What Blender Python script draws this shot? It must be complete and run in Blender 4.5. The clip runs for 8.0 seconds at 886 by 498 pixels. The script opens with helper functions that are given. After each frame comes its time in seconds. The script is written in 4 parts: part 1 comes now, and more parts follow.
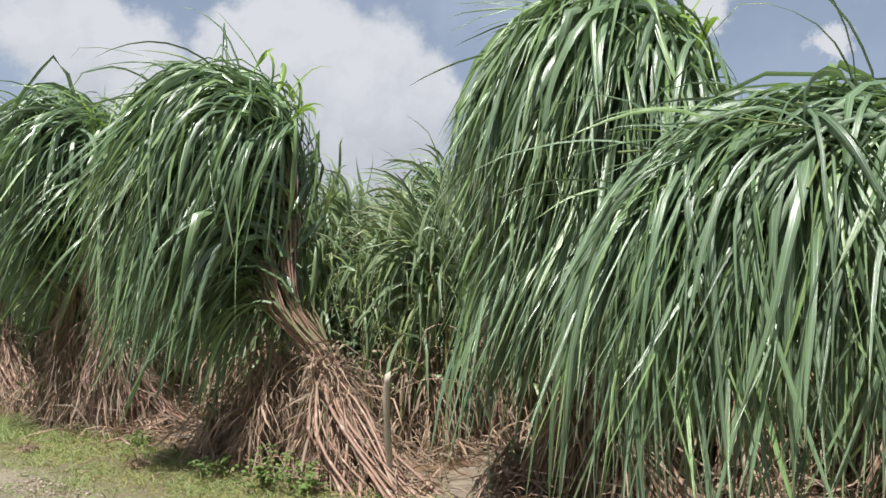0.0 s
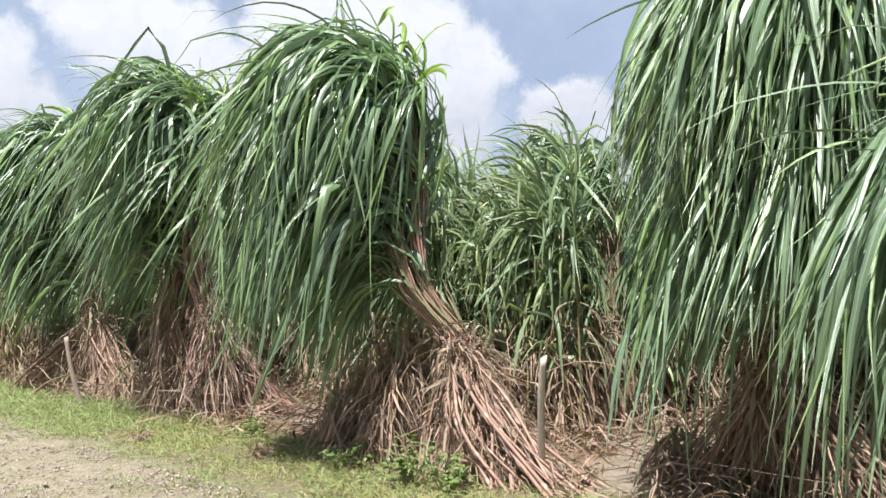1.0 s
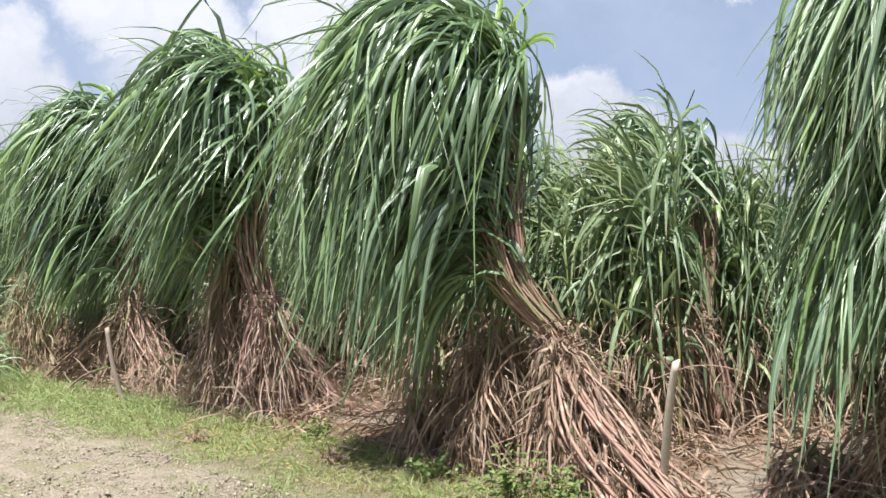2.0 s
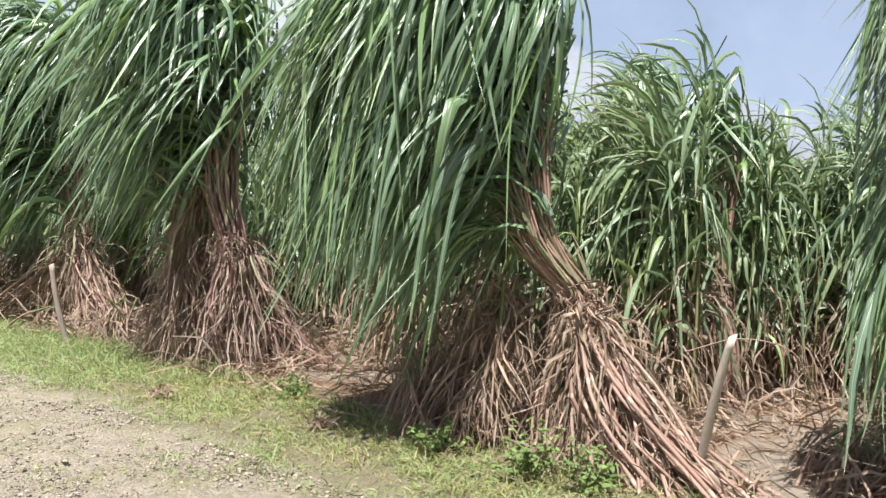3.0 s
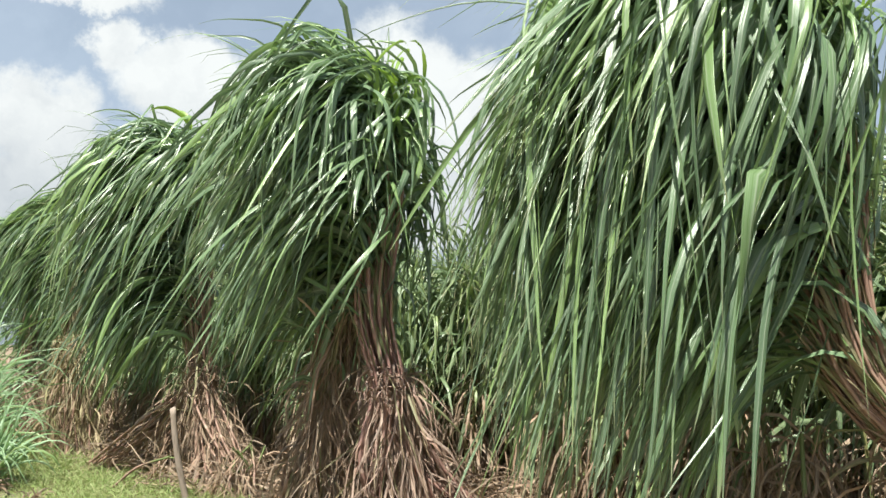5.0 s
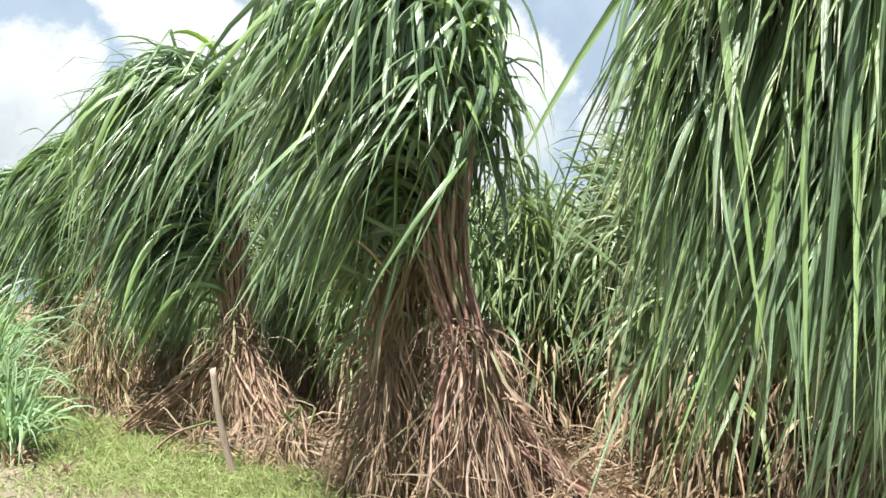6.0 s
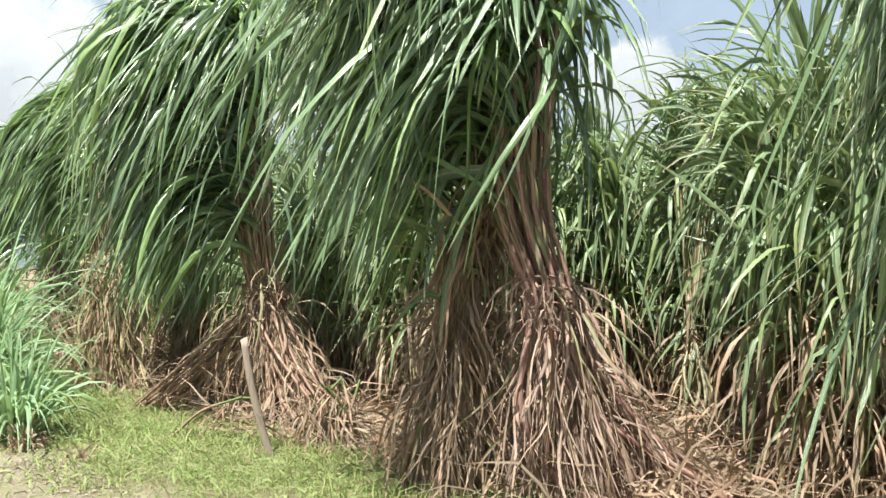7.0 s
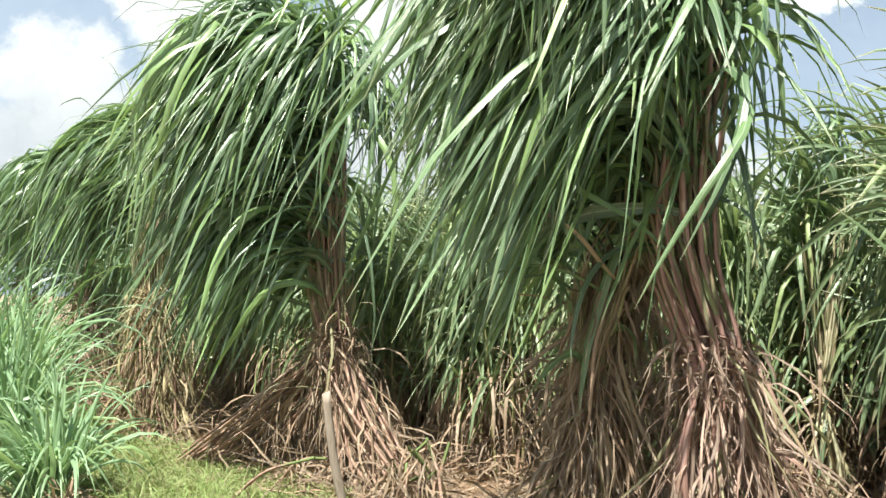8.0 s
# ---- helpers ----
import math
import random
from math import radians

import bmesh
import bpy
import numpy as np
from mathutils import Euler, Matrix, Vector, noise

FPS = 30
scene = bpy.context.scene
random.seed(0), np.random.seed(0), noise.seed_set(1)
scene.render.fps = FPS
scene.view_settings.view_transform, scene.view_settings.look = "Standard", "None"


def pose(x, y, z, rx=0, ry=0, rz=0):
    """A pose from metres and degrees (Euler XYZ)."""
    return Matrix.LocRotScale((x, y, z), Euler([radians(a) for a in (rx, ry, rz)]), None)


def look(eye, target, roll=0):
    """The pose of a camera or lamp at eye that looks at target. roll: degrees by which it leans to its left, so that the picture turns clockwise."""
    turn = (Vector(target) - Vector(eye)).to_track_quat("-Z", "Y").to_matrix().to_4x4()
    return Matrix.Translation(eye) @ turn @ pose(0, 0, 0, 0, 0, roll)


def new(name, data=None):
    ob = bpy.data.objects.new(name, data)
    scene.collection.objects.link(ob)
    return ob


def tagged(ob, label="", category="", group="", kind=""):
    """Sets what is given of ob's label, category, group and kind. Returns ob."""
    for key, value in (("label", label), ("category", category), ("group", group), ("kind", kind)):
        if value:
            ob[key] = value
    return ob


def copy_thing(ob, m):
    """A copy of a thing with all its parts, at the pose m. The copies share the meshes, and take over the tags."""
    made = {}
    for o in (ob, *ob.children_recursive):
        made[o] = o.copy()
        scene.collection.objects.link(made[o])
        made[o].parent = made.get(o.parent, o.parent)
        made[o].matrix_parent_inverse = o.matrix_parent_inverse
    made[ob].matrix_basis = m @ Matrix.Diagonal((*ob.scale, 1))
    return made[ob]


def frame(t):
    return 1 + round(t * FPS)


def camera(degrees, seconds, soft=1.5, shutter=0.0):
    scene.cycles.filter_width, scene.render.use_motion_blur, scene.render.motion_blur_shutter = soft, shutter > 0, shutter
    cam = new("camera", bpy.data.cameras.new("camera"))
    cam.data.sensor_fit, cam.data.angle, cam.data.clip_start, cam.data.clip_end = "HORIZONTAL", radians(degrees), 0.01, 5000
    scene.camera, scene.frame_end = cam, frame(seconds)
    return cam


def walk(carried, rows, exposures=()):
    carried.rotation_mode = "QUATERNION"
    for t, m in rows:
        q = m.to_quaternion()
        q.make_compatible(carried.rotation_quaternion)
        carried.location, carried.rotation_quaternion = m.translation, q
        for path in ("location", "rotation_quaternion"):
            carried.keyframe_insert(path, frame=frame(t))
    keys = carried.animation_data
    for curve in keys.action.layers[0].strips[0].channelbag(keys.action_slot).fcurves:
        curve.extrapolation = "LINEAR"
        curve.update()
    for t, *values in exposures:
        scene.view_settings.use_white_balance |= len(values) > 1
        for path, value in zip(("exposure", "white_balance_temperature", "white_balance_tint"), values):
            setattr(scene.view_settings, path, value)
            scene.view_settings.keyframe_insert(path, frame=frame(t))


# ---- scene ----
cam = camera(57.8, 8.0)
PATH = [
    (0, (0.262, 0.799, 1.334), (0.150, 2.788, 1.512), 0.44),
    (0.5, (-0.037, 1.049, 1.356), (-0.237, 3.037, 1.458), -1.0),
    (1, (-0.494, 1.285, 1.358), (-0.729, 3.268, 1.475), -0.46),
    (1.5, (-0.847, 1.517, 1.358), (-1.090, 3.499, 1.463), -0.11),
    (2, (-1.226, 1.807, 1.377), (-1.480, 3.788, 1.472), 0.25),
    (2.2, (-1.364, 1.925, 1.374), (-1.602, 3.909, 1.452), 1.49),
    (3.3, (-1.926, 2.638, 1.408), (-2.012, 4.635, 1.356), 2.79),
    (3.5, (-2.018, 2.785, 1.413), (-2.116, 4.782, 1.379), 2.81),
    (4, (-2.232, 3.095, 1.472), (-2.260, 5.088, 1.644), 0.78),
    (4.5, (-2.383, 3.399, 1.469), (-2.443, 5.365, 1.832), -2.25),
    (5, (-2.660, 3.747, 1.407), (-3.004, 5.699, 1.678), 1.86),
    (5.2, (-2.774, 3.892, 1.441), (-3.149, 5.850, 1.602), 2.03),
    (6.3, (-3.438, 4.812, 1.410), (-3.803, 6.774, 1.549), 0.09),
    (6.5, (-3.526, 4.950, 1.405), (-3.881, 6.913, 1.540), 0.1),
    (7, (-3.869, 5.346, 1.408), (-4.247, 7.309, 1.442), -0.64),
    (7.5, (-4.238, 5.600, 1.437), (-4.638, 7.559, 1.497), -0.8),
    (8, (-4.644, 5.879, 1.452), (-5.044, 7.834, 1.589), 1.22),
]
EXPOSURES = [(0.0, 0.54, 6170, 10.5), (0.5, 0.86, 6130, 11), (1.0, 0.99, 6080, 12), (1.5, 0.99, 6050, 13), (2.0, 0.96, 6040, 13.5), (3.5, 1.05, 6000, 11), (4.5, 0.72, 6300, 7),
             (5.2, 1.08, 6400, 4), (6.5, 1.25, 6400, 3.5), (7.0, 1.20, 6370, 4.5), (8.0, 1.25, 6420, 3)]
walk(cam, [(t, look(eye, target, roll)) for t, eye, target, roll in PATH], EXPOSURES)

# ---- sky and sun ----
SUN_AZ, SUN_EL = -168.0, 62.5  # degrees clockwise from +y; height over the horizon


def bearing(az, el):
    a, e = radians(az), radians(el)
    return Vector((math.sin(a) * math.cos(e), math.cos(a) * math.cos(e), math.sin(e)))


class Nodes:
    """Small shorthand for node trees."""

    def __init__(self, tree):
        self.t = tree
        tree.nodes.clear()

    def add(self, kind, **values):
        n = self.t.nodes.new(kind)
        if "operation" in values:
            n.operation = values["operation"]
        if "data_type" in values:
            n.data_type, n.blend_type = values["data_type"], values["blend_type"]
        if "interpolation_type" in values:
            n.interpolation_type = values["interpolation_type"]
        if "sky_type" in values:
            n.sky_type = values["sky_type"]
        return n

    def put(self, socket, v):
        if isinstance(v, bpy.types.NodeSocket):
            self.t.links.new(v, socket)
        elif v is not None:
            socket.default_value = v

    def math(self, op, a, b=None, c=None, clamp=False):
        n = self.add("ShaderNodeMath", operation=op)
        n.use_clamp = clamp
        for s, v in zip(n.inputs, (a, b, c)):
            self.put(s, v)
        return n.outputs[0]

    def vec(self, op, a, b=None, scale=None):
        n = self.add("ShaderNodeVectorMath", operation=op)
        self.put(n.inputs[0], a)
        self.put(n.inputs[1], b)
        if scale is not None:
            self.put(n.inputs["Scale"], scale)
        return n.outputs["Value"] if op in ("LENGTH", "DOT_PRODUCT", "DISTANCE") else n.outputs[0]

    def noise(self, vector, scale, detail=4.0, rough=0.55, colour=False):
        n = self.add("ShaderNodeTexNoise")
        self.put(n.inputs["Vector"], vector)
        n.inputs["Scale"].default_value, n.inputs["Detail"].default_value, n.inputs["Roughness"].default_value = scale, detail, rough
        return n.outputs["Color" if colour else "Fac"]

    def ramp(self, v, lo, hi, a=0.0, b=1.0, smooth=True):
        n = self.add("ShaderNodeMapRange", interpolation_type="SMOOTHSTEP" if smooth else "LINEAR")
        for key, x in (("Value", v), ("From Min", lo), ("From Max", hi), ("To Min", a), ("To Max", b)):
            self.put(n.inputs[key], x)
        return n.outputs[0]

    def mix(self, fac, a, b, blend="MIX"):
        n = self.add("ShaderNodeMix", data_type="RGBA", blend_type=blend)
        self.put(n.inputs["Factor"], fac)
        self.put(n.inputs[6], (*a, 1) if isinstance(a, tuple) else a)
        self.put(n.inputs[7], (*b, 1) if isinstance(b, tuple) else b)
        return n.outputs[2]


world = bpy.data.worlds.new("sky")
scene.world = world
world.use_nodes = True
k = Nodes(world.node_tree)
sky = k.add("ShaderNodeTexSky", sky_type="NISHITA")
sky.sun_disc, sky.sun_elevation, sky.sun_rotation = False, radians(SUN_EL), radians(SUN_AZ)
sky.air_density, sky.dust_density, sky.ozone_density = 1.0, 1.5, 1.0
way = k.vec("NORMALIZE", k.add("ShaderNodeTexCoord").outputs["Generated"])
coarse = k.vec("SCALE", k.vec("SUBTRACT", k.noise(way, 7.0, 3.0, 0.5, True), (0.5, 0.5, 0.5)), scale=0.09)
fine = k.vec("SCALE", k.vec("SUBTRACT", k.noise(way, 24.0, 8.0, 0.66, True), (0.5, 0.5, 0.5)), scale=0.075)
bent = k.vec("ADD", k.vec("ADD", way, coarse), fine)
# cumulus heaps: azimuth, height, half width, half height (degrees)
HEAPS = [(-14, 20, 5, 4.5), (-9.5, 17.5, 4.5, 5.5), (-17.5, 18, 3.5, 4), (-5.5, 15, 3.5, 4.5), (-12, 12, 10, 6), (-22, 13, 8, 5), (-29, 18.5, 5, 3.6), (-25, 17, 4, 4),
         (-33.5, 20, 2.5, 2.5), (-37.5, 14, 4, 3.7), (-36, 10, 6, 4), (-45, 9, 6, 5), (-37, 24, 5, 1.8), (2, 12, 3.3, 3.8), (5, 9, 6, 4), (12, 6, 14, 4), (14, 20.5, 2.2, 1.7),
         (23.5, 18.5, 1.7, 1.3), (20, 25.5, 4.5, 3), (27, 24, 4, 3), (48, 12, 12, 8), (80, 14, 14, 9), (130, 15, 18, 9), (-80, 12, 14, 8), (-120, 16, 16, 9), (175, 10, 20, 8)]
cover = None
for az, el, wide, high in HEAPS:
    off = k.vec("MULTIPLY", k.vec("SUBTRACT", bent, tuple(bearing(az, el))), (1 / radians(wide), 1 / radians(wide), 1 / radians(high)))
    m = k.ramp(k.vec("LENGTH", off), 1.12, 0.68)
    cover = m if cover is None else k.math("MAXIMUM", cover, m)
up = k.add("ShaderNodeSeparateXYZ")
k.put(up.inputs[0], way)
shade = k.math("ADD", k.ramp(up.outputs[2], 0.05, 0.36), k.math("MULTIPLY", k.math("SUBTRACT", k.noise(bent, 11.0, 4.0), 0.5), 1.6), clamp=True)
heap = k.mix(shade, (6.0, 6.3, 6.9), (9.9, 9.9, 10.0))
veil = k.math("MULTIPLY", k.ramp(k.noise(bent, 3.5, 4.0), 0.35, 0.7, 0.55, 0.82), k.ramp(up.outputs[2], 0.4, 0.9, 1.0, 0.2))
haze = k.ramp(up.outputs[2], 0.0, 0.25, 0.55, 0.0)
air = k.mix(k.math("MAXIMUM", veil, haze), sky.outputs[0], (6.3, 7.2, 8.7))
back = k.add("ShaderNodeBackground")
k.put(back.inputs[0], k.mix(cover, air, heap))
back.inputs[1].default_value = 0.05
k.put(k.add("ShaderNodeOutputWorld").inputs[0], back.outputs[0])

sun = new("sun", bpy.data.lights.new("sun", "SUN"))
sun.data.energy, sun.data.angle, sun.data.color = 5.0, radians(0.6), (1.0, 0.95, 0.87)
sun.matrix_world = look(bearing(SUN_AZ, SUN_EL) * 50, (0, 0, 0))


# ---- materials ----
def material(name):
    m = bpy.data.materials.new(name)
    m.use_nodes = True
    return m, Nodes(m.node_tree)


def finish(k, shader):
    k.put(k.add("ShaderNodeOutputMaterial").inputs[0], shader)


def principled(k, colour, rough, normal=None, gloss=0.5):
    n = k.add("ShaderNodeBsdfPrincipled")
    k.put(n.inputs["Base Color"], (*colour, 1) if isinstance(colour, tuple) else colour)
    k.put(n.inputs["Roughness"], rough)
    k.put(n.inputs["Specular IOR Level"], gloss)
    k.put(n.inputs["Normal"], normal)
    return n.outputs[0]


def bump(k, height, strength, distance):
    n = k.add("ShaderNodeBump")
    n.inputs["Strength"].default_value, n.inputs["Distance"].default_value = strength, distance
    k.put(n.inputs["Height"], height)
    return n.outputs[0]


def blade_material(name, dark, light, pale, dead, through_light, rough, rib=0.7, dry_tip=0.9, fresh=None, gloss=0.45):
    """A grass blade: hue varied blade by blade, pale midrib, fine lengthwise streaks, withered tip, light through it."""
    m, k = material(name)
    uv = k.add("ShaderNodeUVMap")
    xy = k.add("ShaderNodeSeparateXYZ")
    k.put(xy.inputs[0], uv.outputs[0])
    geo, obj = k.add("ShaderNodeNewGeometry"), k.add("ShaderNodeObjectInfo")
    rand = k.math("FRACT", k.math("ADD", geo.outputs["Random Per Island"], obj.outputs["Random"]))
    rand2 = k.math("FRACT", k.math("MULTIPLY", rand, 17.31))
    place = k.add("ShaderNodeTexCoord").outputs["Object"]
    patch = k.noise(place, 2.3, 3.0)
    c = k.mix(k.math("ADD", k.math("MULTIPLY", rand, 0.6), k.math("MULTIPLY", patch, 0.45), clamp=True), dark, light)
    c = k.mix(k.ramp(rand2, 0.6, 1.0, 0.0, 0.85), c, fresh or pale)
    long = k.add("ShaderNodeCombineXYZ")
    k.put(long.inputs[0], k.math("MULTIPLY", xy.outputs[0], 26.0))
    k.put(long.inputs[1], k.math("MULTIPLY", xy.outputs[1], 1.6))
    k.put(long.inputs[2], k.math("MULTIPLY", rand, 90.0))
    streak = k.noise(long.outputs[0], 1.0, 2.0)
    c = k.mix(k.ramp(streak, 0.35, 0.7, 0.0, 0.35), c, pale)
    side = k.math("ABSOLUTE", k.math("SUBTRACT", xy.outputs[0], 0.5))
    c = k.mix(k.ramp(side, 0.09, 0.03, 0.0, rib), c, pale)
    wither = k.math("MULTIPLY", k.ramp(k.math("ADD", xy.outputs[1], k.math("MULTIPLY", streak, 0.25)), dry_tip, dry_tip + 0.22), 0.85)
    c = k.mix(wither, c, dead)
    relief = bump(k, k.math("ADD", streak, k.ramp(side, 0.12, 0.0)), 0.35, 0.004)
    face = principled(k, c, rough, relief, gloss)
    lit = k.add("ShaderNodeBsdfTranslucent")
    k.put(lit.inputs[0], k.mix(0.6, c, k.mix(1.0, c, (1.0, 1.0, 0.5), "MULTIPLY")))
    both = k.add("ShaderNodeMixShader")
    both.inputs[0].default_value = through_light
    k.put(both.inputs[1], face)
    k.put(both.inputs[2], lit.outputs[0])
    finish(k, both.outputs[0])
    return m


LEAF = blade_material("cane_leaf", (0.025, 0.062, 0.026), (0.165, 0.285, 0.12), (0.42, 0.49, 0.365), (0.38, 0.33, 0.20), 0.29, 0.31, 0.45, 1.0, (0.255, 0.41, 0.105), 0.9)
FIELD_LEAF = blade_material("field_leaf", (0.055, 0.115, 0.047), (0.215, 0.315, 0.145), (0.47, 0.52, 0.36), (0.46, 0.38, 0.25), 0.30, 0.36, 0.4, 0.92, (0.30, 0.39, 0.12), 0.7)
YOUNG_LEAF = blade_material("young_leaf", (0.17, 0.30, 0.14), (0.30, 0.46, 0.24), (0.46, 0.57, 0.40), (0.36, 0.31, 0.17), 0.35, 0.4, 0.5, 1.0, (0.26, 0.38, 0.11), 0.7)
SPEAR = blade_material("growing_spear", (0.20, 0.34, 0.05), (0.30, 0.46, 0.08), (0.38, 0.50, 0.16), (0.36, 0.31, 0.17), 0.4, 0.42, 0.4, 1.0, (0.32, 0.46, 0.08), 0.6)
GRASS_BLADE = blade_material("grass_blade", (0.165, 0.26, 0.064), (0.32, 0.42, 0.146), (0.42, 0.43, 0.22), (0.42, 0.35, 0.20), 0.3, 0.55, 0.2, 0.8)
YELLOW_GRASS = blade_material("yellow_grass", (0.20, 0.23, 0.05), (0.38, 0.38, 0.12), (0.48, 0.45, 0.22), (0.46, 0.37, 0.21), 0.3, 0.55, 0.2, 0.75)
STRAW = blade_material("dry_leaf", (0.057, 0.037, 0.028), (0.365, 0.255, 0.168), (0.56, 0.46, 0.335), (0.25, 0.16, 0.11), 0.12, 0.55, 0.3, 0.9, (0.385, 0.235, 0.158), 0.45)
RED_STRAW = blade_material("reddish_dry_leaf", (0.062, 0.038, 0.031), (0.40, 0.27, 0.205), (0.60, 0.485, 0.385), (0.27, 0.165, 0.13), 0.12, 0.55, 0.3, 0.9, (0.43, 0.25, 0.20), 0.45)
GOLD_STRAW = blade_material("golden_dry_leaf", (0.11, 0.08, 0.045), (0.45, 0.35, 0.205), (0.64, 0.54, 0.36), (0.30, 0.21, 0.13), 0.15, 0.6, 0.3, 0.9, (0.36, 0.34, 0.16), 0.4)
SHEATH = blade_material("fading_leaf", (0.13, 0.12, 0.065), (0.30, 0.28, 0.15), (0.46, 0.42, 0.27), (0.36, 0.26, 0.17), 0.2, 0.55, 0.4, 0.7, (0.20, 0.25, 0.10), 0.5)
WEED_LEAF = blade_material("weed_leaf", (0.08, 0.14, 0.03), (0.19, 0.28, 0.07), (0.26, 0.34, 0.12), (0.28, 0.25, 0.10), 0.3, 0.55, 0.3, 1.2)


def stalk_material(name, low, high, mark, top):
    """Jointed cane: blotched skin, pale joints, lengthwise threads, a green upper end."""
    m, k = material(name)
    uv = k.add("ShaderNodeUVMap")
    xy = k.add("ShaderNodeSeparateXYZ")
    k.put(xy.inputs[0], uv.outputs[0])
    geo, obj = k.add("ShaderNodeNewGeometry"), k.add("ShaderNodeObjectInfo")
    rand = k.math("FRACT", k.math("ADD", geo.outputs["Random Per Island"], obj.outputs["Random"]))
    place = k.add("ShaderNodeTexCoord").outputs["Object"]
    c = k.mix(k.math("ADD", k.math("MULTIPLY", rand, 0.5), k.math("MULTIPLY", k.noise(place, 6.0, 4.0), 0.5), clamp=True), low, high)
    joint = k.math("FRACT", k.math("ADD", k.math("MULTIPLY", xy.outputs[1], 9.0), rand))
    c = k.mix(k.ramp(k.math("ABSOLUTE", k.math("SUBTRACT", joint, 0.5)), 0.05, 0.02), c, mark)
    thread = k.add("ShaderNodeCombineXYZ")
    k.put(thread.inputs[0], k.math("MULTIPLY", xy.outputs[0], 14.0))
    k.put(thread.inputs[1], k.math("MULTIPLY", xy.outputs[1], 5.0))
    grain = k.noise(thread.outputs[0], 1.5, 3.0)
    c = k.mix(k.ramp(grain, 0.45, 0.75, 0.0, 0.4), c, mark)
    c = k.mix(k.ramp(k.math("ADD", xy.outputs[1], k.math("MULTIPLY", rand, 0.12)), 0.66, 0.86, 0.0, 0.9), c, top)
    finish(k, principled(k, c, 0.55, bump(k, grain, 0.4, 0.004), 0.35))
    return m


STALK = stalk_material("cane_stalk", (0.19, 0.11, 0.08), (0.43, 0.275, 0.205), (0.47, 0.345, 0.265), (0.13, 0.19, 0.06))
RED_STALK = stalk_material("reddish_cane_stalk", (0.20, 0.105, 0.09), (0.45, 0.27, 0.225), (0.48, 0.345, 0.285), (0.13, 0.19, 0.06))
PALE_STALK = stalk_material("pale_cane_stalk", (0.34, 0.33, 0.20), (0.54, 0.50, 0.34), (0.60, 0.54, 0.38), (0.20, 0.27, 0.09))
GREEN_STALK = stalk_material("green_stalk", (0.16, 0.17, 0.06), (0.30, 0.28, 0.12), (0.42, 0.36, 0.20), (0.16, 0.22, 0.07))


def wood_material(name, low, high):
    m, k = material(name)
    place = k.add("ShaderNodeTexCoord").outputs["Object"]
    grain = k.noise(k.vec("MULTIPLY", place, (60.0, 60.0, 5.0)), 1.0, 4.0)
    c = k.mix(grain, low, high)
    c = k.mix(k.ramp(k.noise(place, 9.0, 3.0), 0.5, 0.75, 0.0, 0.5), c, k.mix(0.6, low, high))
    finish(k, principled(k, c, 0.8, bump(k, grain, 0.6, 0.006), 0.2))
    return m


WOOD = wood_material("weathered_wood", (0.24, 0.185, 0.15), (0.47, 0.385, 0.32))
PALE_WOOD = wood_material("bleached_wood", (0.40, 0.335, 0.275), (0.70, 0.62, 0.53))

# the line of bundles runs from ORIGIN along ALONG; ACROSS points into the field
ORIGIN, ALONG, ACROSS = Vector((-1.13, 7.66, 0)), Vector((-0.802, 0.597, 0)), Vector((0.597, 0.802, 0))


def spot(s, n, z=0.0):
    """The place s metres along the line of bundles and n metres into the field."""
    return ORIGIN + ALONG * s + ACROSS * n + Vector((0, 0, z))


def ground_material():
    m, k = material("earth")
    place = k.add("ShaderNodeTexCoord").outputs["Object"]
    n = k.vec("DOT_PRODUCT", k.vec("SUBTRACT", place, tuple(ORIGIN)), tuple(ACROSS))
    wander = k.math("ADD", n, k.math("MULTIPLY", k.math("SUBTRACT", k.noise(place, 0.9, 4.0), 0.5), 1.6))
    grit = k.noise(place, 46.0, 8.0, 0.72)
    lump = k.noise(place, 7.0, 5.0)
    dirt = k.mix(k.ramp(grit, 0.3, 0.7), (0.20, 0.168, 0.12), (0.43, 0.372, 0.28))
    dirt = k.mix(k.ramp(lump, 0.4, 0.7, 0.0, 0.6), dirt, (0.33, 0.284, 0.21))
    dirt = k.mix(k.ramp(k.noise(place, 2.6, 5.0, 0.65), 0.47, 0.66, 0.0, 0.6), dirt, (0.24, 0.225, 0.11))
    turf = k.mix(grit, (0.13, 0.115, 0.06), (0.27, 0.235, 0.145))
    sand = k.mix(grit, (0.25, 0.205, 0.15), (0.42, 0.355, 0.275))
    litter = k.mix(grit, (0.12, 0.075, 0.045), (0.36, 0.24, 0.15))
    c = k.mix(k.ramp(wander, -1.9, -1.2, 0.0, 0.85), dirt, turf)
    c = k.mix(k.ramp(wander, -0.35, 0.0), c, litter)
    along = k.vec("DOT_PRODUCT", k.vec("SUBTRACT", place, tuple(ORIGIN)), tuple(ALONG))
    lane = k.math("ABSOLUTE", k.math("ADD", k.math("ADD", along, 1.15), k.math("MULTIPLY", k.math("SUBTRACT", k.noise(place, 2.1, 3.0), 0.5), 0.9)))
    c = k.mix(k.math("MULTIPLY", k.ramp(lane, 0.5, 0.2), k.ramp(wander, -0.4, 0.0)), c, sand)
    c = k.mix(k.math("MULTIPLY", k.ramp(wander, 0.3, 0.6), k.ramp(k.noise(place, 1.7, 3.0), 0.42, 0.58)), c, sand)
    finish(k, principled(k, c, 0.95, bump(k, k.math("ADD", k.math("MULTIPLY", grit, 1.5), lump), 0.7, 0.03), 0.15))
    return m


EARTH = ground_material()


